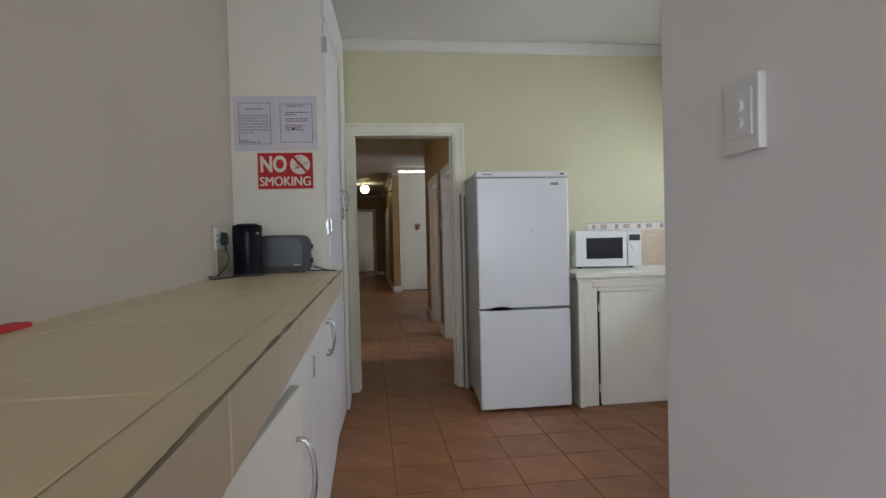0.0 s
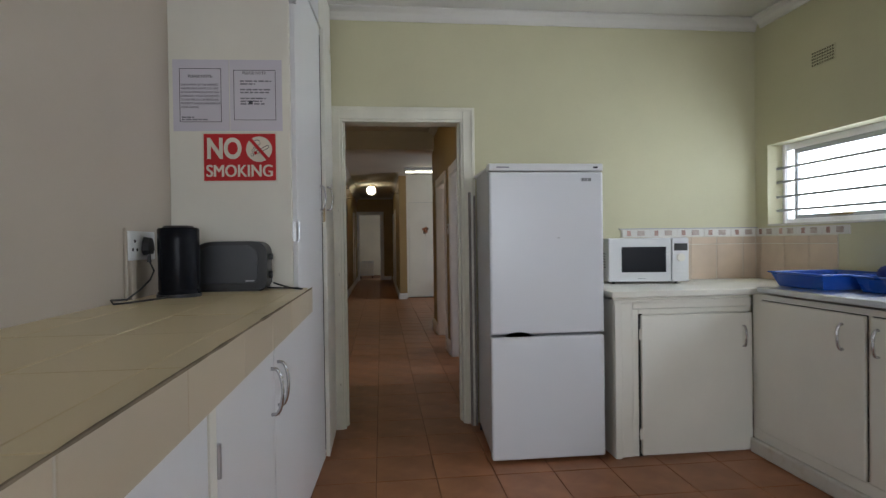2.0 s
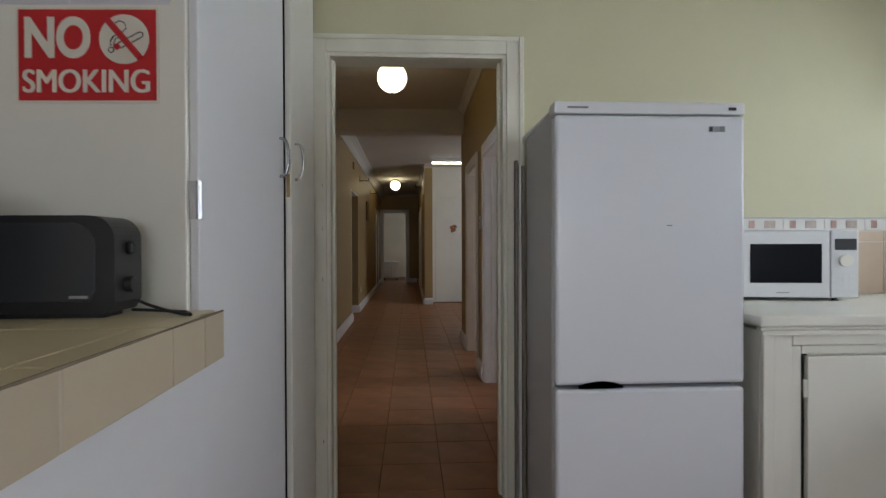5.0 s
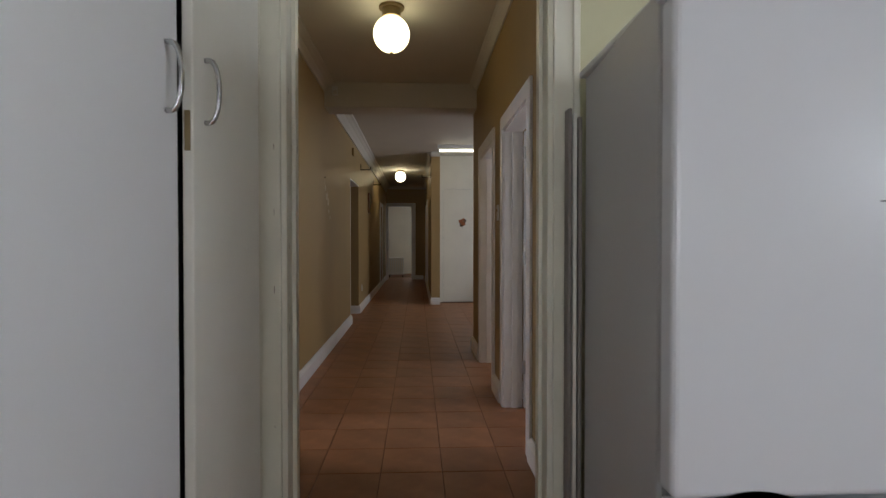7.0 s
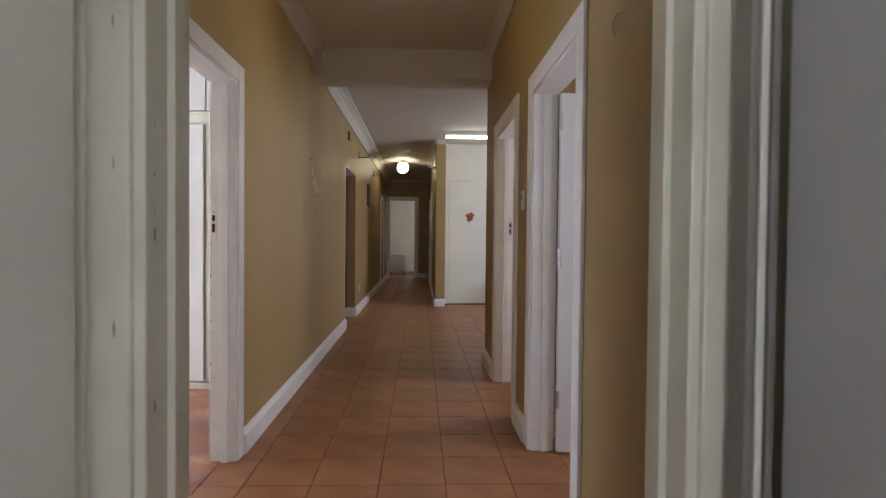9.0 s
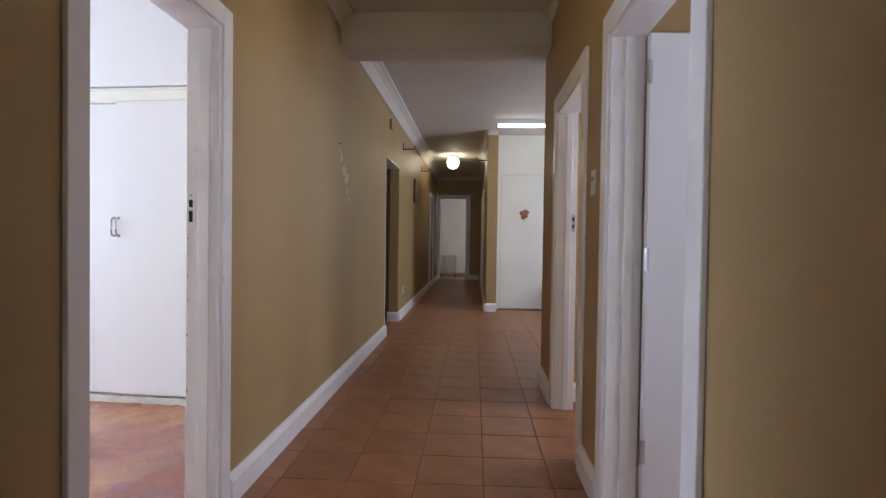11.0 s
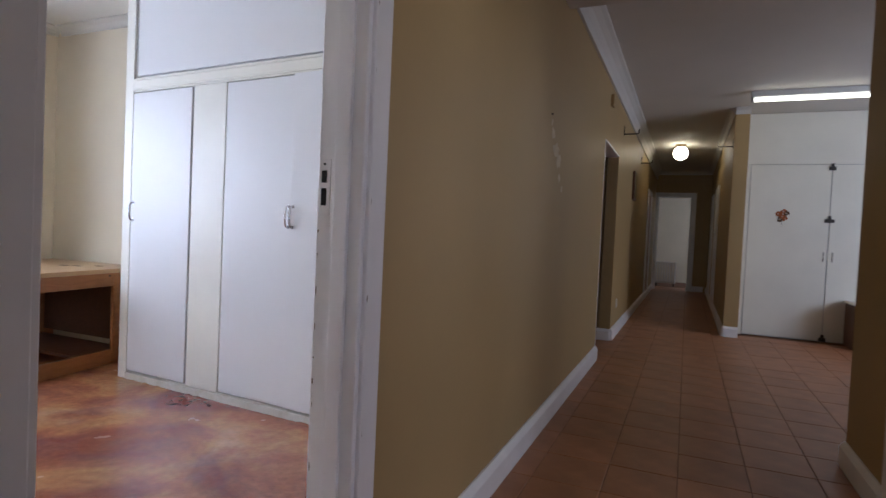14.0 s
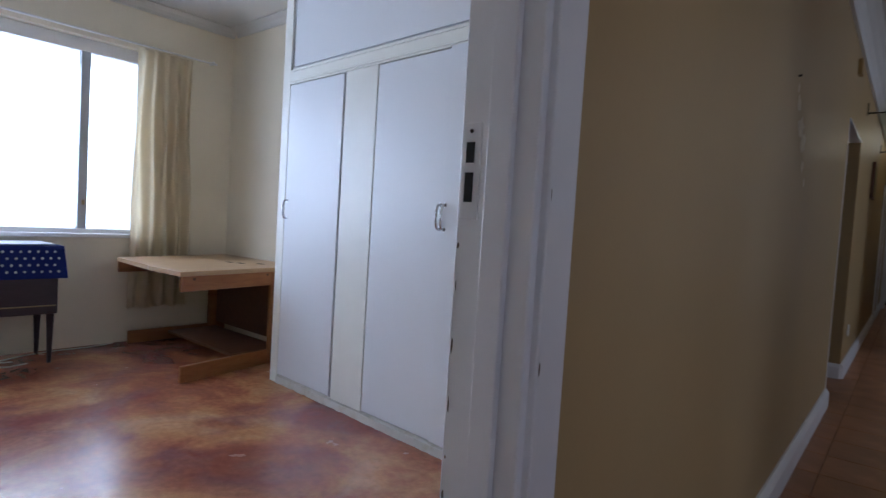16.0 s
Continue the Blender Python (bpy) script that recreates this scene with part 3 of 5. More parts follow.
for y in (1.5, 4.5):
    part("post", boxes((4.55, 4.63, y, y + 0.08, -0.12, 2.36)), M_ALU, eave)
for k in range(9):
    part("corrugation", cyl(bmesh.new(), (4.7, 1.6 + k * 0.34, 2.40), 0.07, 0.5, "x", 10), M_PLASTIC, eave)

kw = thing("window_1", (KX1 + 0.1, 3.17, 1.312), "white steel kitchen window with horizontal burglar bars", "window", "", "structure")
fx = 3.045
part("window_frame", boxes((fx, fx + 0.04, 0.90, 3.905, 1.312, 1.347), (fx, fx + 0.04, 0.90, 3.905, 1.815, 1.858), (fx, fx + 0.04, 3.86, 3.905, 1.347, 1.815), (fx, fx + 0.04, 0.90, 0.94, 1.347, 1.815)), M_TRIM, kw, bevel=0.003)
part("sash", boxes((fx + 0.01, fx + 0.035, 0.94, 3.805, 1.347, 1.372), (fx + 0.01, fx + 0.035, 0.94, 3.805, 1.785, 1.815), (fx + 0.01, fx + 0.035, 3.775, 3.805, 1.372, 1.785), (fx + 0.01, fx + 0.035, 2.72, 2.75, 1.372, 1.785)), M_ALU, kw, bevel=0.002)
for z in (1.407, 1.50, 1.60, 1.695):
    part("burglar_bar", boxes((fx - 0.045, fx - 0.035, 0.90, 3.905, z - 0.008, z + 0.008)), M_ALU, kw, bevel=0.002)
part("burglar_bar", boxes((fx - 0.034, fx - 0.024, 3.835, 3.85, 1.317, 1.853)), M_TRIM, kw)
part("catch", boxes((fx - 0.02, fx + 0.008, 3.33, 3.47, 1.354, 1.368)), M_BRASS, kw, "brass stay", bevel=0.003)
pane = part("pane", boxes((fx + 0.02, fx + 0.024, 0.94, 3.86, 1.347, 1.815)), glass, kw)
pane.visible_shadow = False
part("window_sill", boxes((KX1 - 0.006, fx, 0.90, 3.905, 1.300, 1.316)), M_BORDER, kw, bevel=0.003)

bw = thing("window_2", (BX - 0.1, 6.15, 0.88), "wide white steel bedroom window with one mullion", "window", "", "structure")
wx = BX - 0.12
part("window_frame", boxes((wx, wx + 0.045, 4.95, 7.42, 0.88, 0.915), (wx, wx + 0.045, 4.95, 7.42, 2.272, 2.37), (wx, wx + 0.045, 7.375, 7.42, 0.915, 2.272), (wx, wx + 0.045, 4.95, 4.995, 0.915, 2.272)), M_TRIM, bw, bevel=0.003)
part("mullion", boxes((wx - 0.005, wx + 0.05, 6.955, 7.02, 0.915, 2.272)), M_ALU, bw, bevel=0.003)
part("mullion", boxes((wx - 0.005, wx + 0.05, 5.70, 5.75, 0.915, 2.272)), M_ALU, bw, bevel=0.003)
part("catch", boxes((wx + 0.05, wx + 0.075, 6.98, 6.995, 1.10, 1.14)), M_BRASS, bw)
for a, b in ((4.995, 5.70), (5.75, 6.955), (7.02, 7.375)):
    p = part("pane", boxes((wx + 0.018, wx + 0.022, a, b, 0.915, 2.272)), glass, bw)
    p.visible_shadow = False
part("window_sill", boxes((wx + 0.045, BX + 0.03, 4.90, 7.40, 0.852, 0.882)), M_TRIM, bw, bevel=0.006)


# ---- small shared shapes ----
def bow_handle(at, length, out, parent, material=M_CHROME, name="handle", r=0.005, label=""):
    """An upright bow handle at the point, standing out along the vector."""
    o = Vector(out)
    n = 10
    pts = [Vector(at) + Vector((0, 0, -length / 2))]
    for k in range(n + 1):
        a = math.pi * k / n
        pts.append(Vector(at) + o * (0.35 + 0.65 * math.sin(a)) + Vector((0, 0, -length / 2 * math.cos(a))))
    pts.append(Vector(at) + Vector((0, 0, length / 2)))
    return part(name, tube(pts, r, 8), material, parent, label, smooth=True)


# ---- kitchen: tall cupboard with notices ----
CF = -0.068   # carcass front
tall = thing("tall_cupboard", (-0.33, 3.38, 0), "white painted floor-to-ceiling built-in cupboard beside the doorway", "cupboard")
part("body", boxes((KX0 + 0.002, CF, 2.745, KY - 0.034, 0.0, H - 0.004)), M_CUPC, tall, bevel=0.004)
da = part("door", boxes((CF + 0.001, CF + 0.021, 2.757, 3.462, 0.03, 2.42)), M_CUPB, tall, bevel=0.003)
bow_handle((CF + 0.021, 3.415, 1.474), 0.128, (0.030, 0, 0), da, M_CHROME, r=0.0055, label="satin chrome bow handle")
DB = pose(CF + 0.001, 3.94, 0, 0, 0, 2.5)
bm = boxes((0.0, 0.022, -0.462, 0.0, 0.03, 2.42))
bmesh.ops.transform(bm, matrix=DB, verts=bm.verts)
db = part("door", bm, M_CUPC, tall, "narrow cream door standing slightly open", bevel=0.003)
hp = DB @ Vector((0.022, -0.398, 1.478))
bow_handle(hp, 0.130, (0.030, 0, 0), db, M_CHROME, r=0.0055, label="satin chrome bow handle")
bm = boxes((0.005, 0.017, -0.4637, -0.4618, 1.345, 1.425))
bmesh.ops.transform(bm, matrix=DB, verts=bm.verts)
part("lock_plate", bm, M_BRASS, db, "brass edge plate")
part("door_gap_shade", boxes((CF + 0.0005, CF + 0.004, 3.4625, 3.93, 0.03, 2.42)), M_DARK, tall)
part("upper_door", boxes((CF + 0.001, CF + 0.021, 2.757, 3.462, 2.445, 2.72)), M_CUPB, tall, bevel=0.003)
part("upper_door", boxes((CF + 0.001, CF + 0.021, 3.470, 3.935, 2.445, 2.72)), M_CUPC, tall, bevel=0.003)
for hz in (1.235, 0.3, 2.25):
    part("hinge", cyl(boxes((CF + 0.0, CF + 0.026, 2.7545, 2.7565, hz, hz + 0.085)), (CF + 0.024, 2.753, hz + 0.042), 0.007, 0.085, "z", 10), M_STEEL, tall, "steel hinge")

turn(tall, -0.047, 3.47, -2.5)

# notices
SY = 2.745
sign = thing("no_smoking_sign", (-0.31, SY - 0.001, 1.49), "red and cream no smoking sign stuck on the cupboard side", "sign")
part("backing", boxes((-0.466, -0.156, SY - 0.0035, SY - 0.001, 1.488, 1.698)), M_SIGNW, sign)
part("red_field", boxes((-0.460, -0.162, SY - 0.0045, SY - 0.0035, 1.494, 1.692)), M_RED, sign)
letters("lettering", "NO", 0.118, pose(-0.376, SY - 0.0052, 1.626, 90, 0, 0), M_SIGNW, sign, width=0.142, bold=0.0042)
for k, off in enumerate((-0.0018, 0.0, 0.0018)):
    letters("lettering", "SMOKING", 0.072, pose(-0.312 + off, SY - 0.0052 - 0.0003 * k, 1.533, 90, 0, 0), M_SIGNW, sign, width=0.272)
bm = bmesh.new()
cyl(bm, (-0.231, SY - 0.0050, 1.627), 0.054, 0.001, "y", 40)
disc = part("disc", bm, M_SIGNW, sign)
cyl(bm := bmesh.new(), (-0.2585, SY - 0.0062, 1.6035), 0.0068, 0.001, "y", 16)
part("burning_tip", bm, M_INK, disc)
cyl(bm := bmesh.new(), (-0.2585, SY - 0.0068, 1.6035), 0.0046, 0.001, "y", 16)
part("tip_centre", bm, M_SIGNW, disc)
part("ember_band", tube([(-0.250, SY - 0.0062, 1.6080), (-0.240, SY - 0.0062, 1.6133)], 0.0066, 6), M_RED, disc)
CG = Vector((0.886, 0, 0.464))
CN = Vector((-0.464, 0, 0.886))
C0 = Vector((-0.240, SY - 0.006, 1.6133))
outline = [C0 + CN * 0.0062, C0 + CG * 0.050 + CN * 0.0062] + [C0 + CG * (0.050 + 0.0062 * math.sin(q)) + CN * 0.0062 * math.cos(q) for q in (0.6, 1.2, 1.9, 2.5)] + [C0 + CG * 0.050 - CN * 0.0062, C0 - CN * 0.0062]
part("cigarette_outline", tube(outline, 0.0013, 5), M_INK, disc)
part("smoke_line", tube([(-0.259, SY - 0.006, 1.613), (-0.260, SY - 0.006, 1.624), (-0.253, SY - 0.006, 1.634), (-0.238, SY - 0.006, 1.640), (-0.226, SY - 0.006, 1.650), (-0.229, SY - 0.006, 1.662), (-0.240, SY - 0.006, 1.667), (-0.250, SY - 0.006, 1.662)], 0.0013, 5), M_INK, disc)
part("smoke_line", tube([(-0.253, SY - 0.006, 1.616), (-0.250, SY - 0.006, 1.627), (-0.240, SY - 0.006, 1.632)], 0.0011, 5), M_INK, disc)
part("slash", tube([(-0.266, SY - 0.0078, 1.668), (-0.196, SY - 0.0078, 1.586)], 0.0075, 5), M_RED, disc)
turn(sign, -0.31, SY, -2.5)
sign.location.y += 0.0115
for nm, x0, x1, z0, z1, bx, hz in (("left", -0.556, -0.384, 1.742, 1.968, 0, 1.934), ("right", -0.333, -0.158, 1.750, 1.962, 0, 1.949)):
    paper = thing("paper_notice", ((x0 + x1) / 2, SY, z0), "white laminated paper notice with a black border and print", "notice", "notices on the cupboard")
    sx0, sx1 = (-0.583, -0.352) if nm == "left" else (-0.349, -0.132)
    part("sheet", boxes((sx0, sx1, SY - 0.0025, SY - 0.001, 1.704, 2.005)), M_PAPER, paper)
    f = SY - 0.0033
    e = 0.0022
    part("border", boxes((x0, x1, f, f + 0.0008, z0, z0 + e), (x0, x1, f, f + 0.0008, z1 - e, z1), (x0, x0 + e, f, f + 0.0008, z0 + e, z1 - e), (x1 - e, x1, f, f + 0.0008, z0 + e, z1 - e)), M_INK, paper)
    letters("heading", "PLEASE NOTE:", 0.017, pose((x0 + x1) / 2, f, hz, 90, 0, 0), M_INK, paper, width=0.098)
    rng = random.Random(7 if nm == "left" else 8)
    bm = bmesh.new()
    if nm == "left":
        for k, (line, w) in enumerate((("THE OWNER OF THE PREMISES", 0.152), ("AND RENTING AGENT CAN NOT", 0.154), ("BE HELD RESPONSIBLE FOR ANY", 0.158), ("DAMAGES, LOSSES OR INJURIES", 0.157), ("TO ANY PERSON OR PERSONAL", 0.154), ("PROPERTY DURING THE TERM OF", 0.160), ("YOUR STAYING", 0.073))):
            letters("text_line", line, 0.0125, pose(x0 + 0.006 + w / 2, f, 1.8985 - 0.0157 * k, 90, 0, 0), M_BLUR, paper, width=w)
    rows = [(1.762, 0.05), (1.7525, 0.105)] if nm == "left" else [(1.915, 0.13), (1.903, 0.06), (1.879, 0.128), (1.867, 0.118), (1.842, 0.105), (1.830, 0.09), (1.819, 0.10)]
    for z, w in rows:
        x = x0 + (0.008 if nm == "left" else 0.028)
        end = x + w
        while x < end:
            l = rng.uniform(0.012, 0.03)
            box(bm, x, min(x + l, end), f, f + 0.0008, z - 0.0030, z + 0.0030)
            x += l + 0.005
    pl = part("print", bm, M_BLUR, paper)
    pl["kind"] = "stuff"
    turn(paper, -0.31, SY, -2.5)
    paper.location.y += 0.0115
    if nm == "right":
        part("ink_mark", boxes((-0.268, -0.252, f - 0.0004, f, 1.817, 1.830)), M_INK, paper)

# ---- kitchen: breakfast counter ----
CT = 1.035
CE = -0.018
YJ = [-0.85, -0.45, -0.12, 0.20, 0.52, 0.83, 1.18, 1.54, 1.855, 2.16, 2.47, 2.62]
XJ = [KX0 + 0.004, -0.478, -0.278, -0.080, CE - 0.0005]
counter = thing("tiled_counter", (-0.3, 0.9, 0.94), "beige tiled breakfast counter with worn dark joints", "counter")
part("slab", boxes((KX0 + 0.002, CE - 0.012, -0.86, 2.738, 0.931, CT - 0.007)), M_CJOINT, counter)
rng = random.Random(3)
G = 0.0018
for i in range(len(YJ) - 1):
    y0, y1 = YJ[i], YJ[i + 1]
    for j in range(len(XJ) - 1):
        zt = CT + rng.uniform(-0.0008, 0.0008)
        part("tile", boxes((XJ[j] + G * 0.5, XJ[j + 1] - G * 0.5, y0 + G * 0.5, y1 - G * 0.5, CT - 0.008, zt)), M_CTILE, counter, bevel=0.0015, seg=1)
    o = rng.uniform(-0.001, 0.001)
    part("edge_tile", boxes((CE - 0.012, CE + o, y0 + G * 0.6, y1 - G * 0.6, 0.932 + o, CT - 0.0012 + o * 0.3)), M_FASCIA, counter, bevel=0.002, seg=1)
for y in YJ[1:]:
    part("joint", boxes((CE - 0.0125, CE - 0.0006, y - G * 0.55, y + G * 0.55, 0.935, CT - 0.003)), M_PGROUT, counter)
part("tile", boxes((KX0 + 0.004, CE - 0.02, 2.622, 2.737, CT - 0.008, CT)), M_CTILE, counter, bevel=0.0015, seg=1)
part("edge_tile", boxes((CE - 0.012, CE, 2.622, 2.735, 0.932, CT - 0.0012)), M_FASCIA, counter, bevel=0.002, seg=1)
# worn joint along the front edge
bm = bmesh.new()
NS = 420
va, vb, vc = [], [], []
for k in range(NS + 1):
    y = -0.84 + 3.57 * k / NS
    w = 0.0006 + 0.0085 * max(0.0, noise.noise((y * 7, 3.1, 0)) + 0.10) + 0.0016 * max(0.0, noise.noise((y * 40, 7.7, 0)))
    xo = CE - 0.0006 + 0.0006 * noise.noise((y * 12, 1.3, 0))
    va.append(bm.verts.new((xo - w, y, CT + 0.0013)))
    vb.append(bm.verts.new((CE + 0.0012, y, CT + 0.0011)))
    vc.append(bm.verts.new((CE + 0.0014, y, CT - 0.0014 - w * 0.5)))
for k in range(NS):
    bm.faces.new((va[k], va[k + 1], vb[k + 1], vb[k]))
    bm.faces.new((vb[k], vb[k + 1], vc[k + 1], vc[k]))
part("worn_edge_joint", bm, M_CGROUT, counter)
part("end_panel", boxes((KX0 + 0.002, CE - 0.03, -0.86, -0.84, 0, 0.930)), M_CUPC, counter)

base = thing("base_cupboard", (-0.33, 0.9, 0), "white painted base cupboard under the tiled counter, one door ajar", "cupboard")
part("body", boxes((KX0 + 0.002, -0.085, -0.84, 2.741, 0.0, 0.930)), M_CUPC, base, bevel=0.003)
part("plinth", boxes((-0.0845, -0.075, -0.84, 2.741, 0.0, 0.07)), M_CUPC, base)
for a, b, hy in ((1.475, 2.086, 2.045), (2.100, 2.735, 2.150)):
    d = part("door", boxes((-0.084, -0.062, a, b, 0.075, 0.918)), M_CUPB, base, bevel=0.003)
    bow_handle((-0.062, hy, 0.772), 0.14, (0.034, 0, 0), d, M_CHROME, r=0.0055, label="satin chrome bow handle")
part("stile", boxes((-0.084, -0.060, 1.425, 1.470, 0.0, 0.926)), M_CUPC, base, bevel=0.002)
for hz in (0.78, 0.2):
    part("hinge", cyl(bmesh.new(), (-0.058, 1.473, hz), 0.006, 0.07, "z", 10), M_STEEL, base)
part("door_gap_shade", boxes((-0.0848, -0.083, 2.086, 2.100, 0.075, 0.918)), M_DARK, base)
part("door_gap_shade", boxes((-0.0848, -0.083, -0.08, 1.42, 0.075, 0.920)), M_DARK, base)
dn = part("door", boxes((-0.084, -0.062, 0.735, 1.418, 0.075, 0.911)), M_CUPB, base, bevel=0.003)
bow_handle((-0.062, 0.80, 0.76), 0.135, (0.034, 0, 0), dn, M_CHROME, r=0.0055, label="satin chrome bow handle")
# the door that stands ajar, hinged at its near edge
bm = boxes((0.0, 0.022, 0.0, 0.79, 0.075, 0.908))
bmesh.ops.transform(bm, matrix=pose(-0.081, -0.072, 0, 0, 0, -3.9), verts=bm.verts)
aj = part("door", bm, M_CUPC, base, "cream door standing slightly open", bevel=0.003)
bow_handle((-0.010, 0.655, 0.745), 0.145, (0.034, 0, 0), aj, M_CHROME, r=0.0055, label="satin chrome bow handle")
part("door", boxes((-0.084, -0.062, -0.82, -0.09, 0.075, 0.911)), M_CUPB, base, bevel=0.003)

# ---- kitchen: kettle, toaster, socket ----
kx, ky = -0.462, 2.447
kettle = thing("kettle", (kx, ky, CT), "black glossy jug kettle on the tiled counter", "kettle")
bm = bmesh.new()
prof = [(0.072, 0.0), (0.073, 0.018), (0.068, 0.022), (0.070, 0.03), (0.070, 0.12), (0.071, 0.20), (0.0715, 0.246), (0.067, 0.252), (0.0, 0.258)]
rings = []
for r, z in prof[:-1]:
    rings.append([bm.verts.new((kx + r * math.cos(a), ky + r * math.sin(a) * 0.98, CT + z)) for a in [2 * math.pi * k / 36 for k in range(36)]])
for a, b in zip(rings, rings[1:]):
    for k in range(36):
        bm.faces.new((a[k], a[(k + 1) % 36], b[(k + 1) % 36], b[k]))
bm.faces.new(rings[0][::-1])
bm.faces.new(rings[-1])
part("jug", bm, M_BLACKGL, kettle, smooth=True)
part("lid", cyl(bmesh.new(), (kx, ky, CT + 0.256), 0.056, 0.008, "z", 28, 0.048), M_BLACK, kettle, bevel=0.002)
part("base", cyl(bmesh.new(), (kx, ky, CT + 0.006), 0.076, 0.011, "z", 36), M_BLACK, kettle)
part("handle", tube([(kx - 0.03, ky + 0.055, CT + 0.22), (kx - 0.045, ky + 0.095, CT + 0.21), (kx - 0.05, ky + 0.105, CT + 0.15), (kx - 0.048, ky + 0.098, CT + 0.08), (kx - 0.03, ky + 0.055, CT + 0.05)], 0.011, 10), M_BLACK, kettle, smooth=True)

toaster = thing("toaster", (-0.31, 2.65, CT), "black and charcoal two-slice toaster on the tiled counter", "toaster")
TX0, TX1, TY0, TY1 = -0.468, -0.178, 2.595, 2.705


def toaster_profile(x0, x1, z0, z1, n=8):
    r = 0.075
    pts = [(x0 + 0.012, z0), (x1 - 0.012, z0), (x1, z0 + 0.02)]
    for k in range(n + 1):
        a = math.pi / 2 * k / n
        pts.append((x1 - 0.045 + 0.045 * math.cos(a), z1 - 0.045 + 0.045 * math.sin(a)))
    for k in range(n + 1):
        a = math.pi / 2 + math.pi / 2 * k / n
        pts.append((x0 + r + r * math.cos(a), z1 - r + r * math.sin(a)))
    pts.append((x0, z0 + 0.02))
    return pts


def extrude_y(pts, y0, y1):
    bm = bmesh.new()
    a = [bm.verts.new((x, y0, z)) for x, z in pts]
    b = [bm.verts.new((x, y1, z)) for x, z in pts]
    n = len(pts)
    for i in range(n):
        bm.faces.new((a[i], a[(i + 1) % n], b[(i + 1) % n], b[i]))
    bm.faces.new(a[::-1])
    bm.faces.new(b)
    return bm


part("body", extrude_y(toaster_profile(TX0, TX1, CT + 0.012, CT + 0.200), TY0, TY1), M_BLACK, toaster, bevel=0.006)
part("side_panel", extrude_y(toaster_profile(TX0 + 0.012, TX1 - 0.035, CT + 0.034, CT + 0.186), TY0 - 0.004, TY0 + 0.004), M_CHAR, toaster, "charcoal metal side panel", bevel=0.002)
part("lever", boxes((TX1, TX1 + 0.014, 2.640, 2.665, CT + 0.125, CT + 0.150)), M_BLACK, toaster, bevel=0.004)
part("knob", cyl(bmesh.new(), (TX1 + 0.006, 2.645, CT + 0.065), 0.016, 0.014, "x", 18), M_BLACK, toaster, bevel=0.002)
part("foot", boxes((TX0 + 0.03, TX1 - 0.03, TY0 + 0.02, TY1 - 0.02, CT + 0.001, CT + 0.013)), M_BLACK, toaster)
part("maker_mark", boxes((TX1 - 0.082, TX1 - 0.048, TY0 - 0.0052, TY0 - 0.004, CT + 0.041, CT + 0.046)), M_ALU, toaster)
for sy in (2.63, 2.672):
    part("slot", boxes((TX0 + 0.07, TX1 - 0.07, sy - 0.012, sy + 0.012, CT + 0.198, CT + 0.2015)), M_DARK, toaster)

socket = thing("wall_socket", (KX0, 2.42, 1.17), "white double wall socket with a plugged-in black plug", "socket")
part("plate", boxes((KX0 + 0.001, KX0 + 0.012, 2.335, 2.562, 1.172, 1.276)), M_PLASTIC, socket, bevel=0.004)
part("insert", boxes((KX0 + 0.012, KX0 + 0.014, 2.343, 2.412, 1.182, 1.266)), M_PLASTIC, socket, bevel=0.0008)
part("rocker", boxes((KX0 + 0.012, KX0 + 0.017, 2.414, 2.424, 1.240, 1.264)), M_PLASTIC, socket, bevel=0.002)
for dy, dz in ((0, 0.020), (-0.017, -0.010), (0.017, -0.010)):
    part("pin_hole", cyl(bmesh.new(), (KX0 + 0.0145, 2.378 + dy, 1.220 + dz), 0.006, 0.002, "x", 12), M_DARK, socket)
pl = []
for dy, dz in ((-0.034, -0.016), (-0.026, 0.016), (-0.012, 0.034), (0.012, 0.034), (0.026, 0.016), (0.034, -0.016), (0.018, -0.034), (-0.018, -0.034)):
    pl.append((dy, dz))
bm = bmesh.new()
for h0, h1, k0, k1 in ((0.015, 0.040, 1.0, 0.86),):
    ra = [bm.verts.new((KX0 + h0, 2.458 + dy * k0, 1.222 + dz * k0)) for dy, dz in pl]
    rb = [bm.verts.new((KX0 + h1, 2.458 + dy * k1, 1.222 + dz * k1)) for dy, dz in pl]
    for k in range(8):
        bm.faces.new((ra[k], ra[(k + 1) % 8], rb[(k + 1) % 8], rb[k]))
    bm.faces.new(ra[::-1])
    bm.faces.new(rb)
plug = part("plug", bm, M_BLACK, socket, "black three-pin plug", bevel=0.003)
part("cord_grip", cyl(bmesh.new(), (KX0 + 0.030, 2.458, 1.178), 0.008, 0.030, "z", 12, 0.0055), M_BLACK, plug)
part("conduit", boxes((KX0 + 0.001, KX0 + 0.016, 2.345, 2.385, CT, 1.1715)), M_LWALL, socket, bevel=0.002)
part("conduit", boxes((KX0 + 0.001, KX0 + 0.010, 2.318, 2.332, CT, 1.286)), M_LWALL, socket, bevel=0.002)
cord = tagged(part("power_cord", tube([(KX0 + 0.030, 2.458, 1.168), (KX0 + 0.045, 2.462, 1.13), (KX0 + 0.05, 2.41, 1.10), (KX0 + 0.045, 2.34, 1.072), (-0.565, 2.26, CT + 0.010), (-0.575, 2.17, CT + 0.016), (-0.56, 2.15, CT + 0.006), (-0.535, 2.20, CT + 0.005), (-0.50, 2.29, CT + 0.005), (-0.47, 2.35, CT + 0.006)], 0.0034, 8), M_BLACK, smooth=True), "black kettle power cord lying on the counter", "cord")
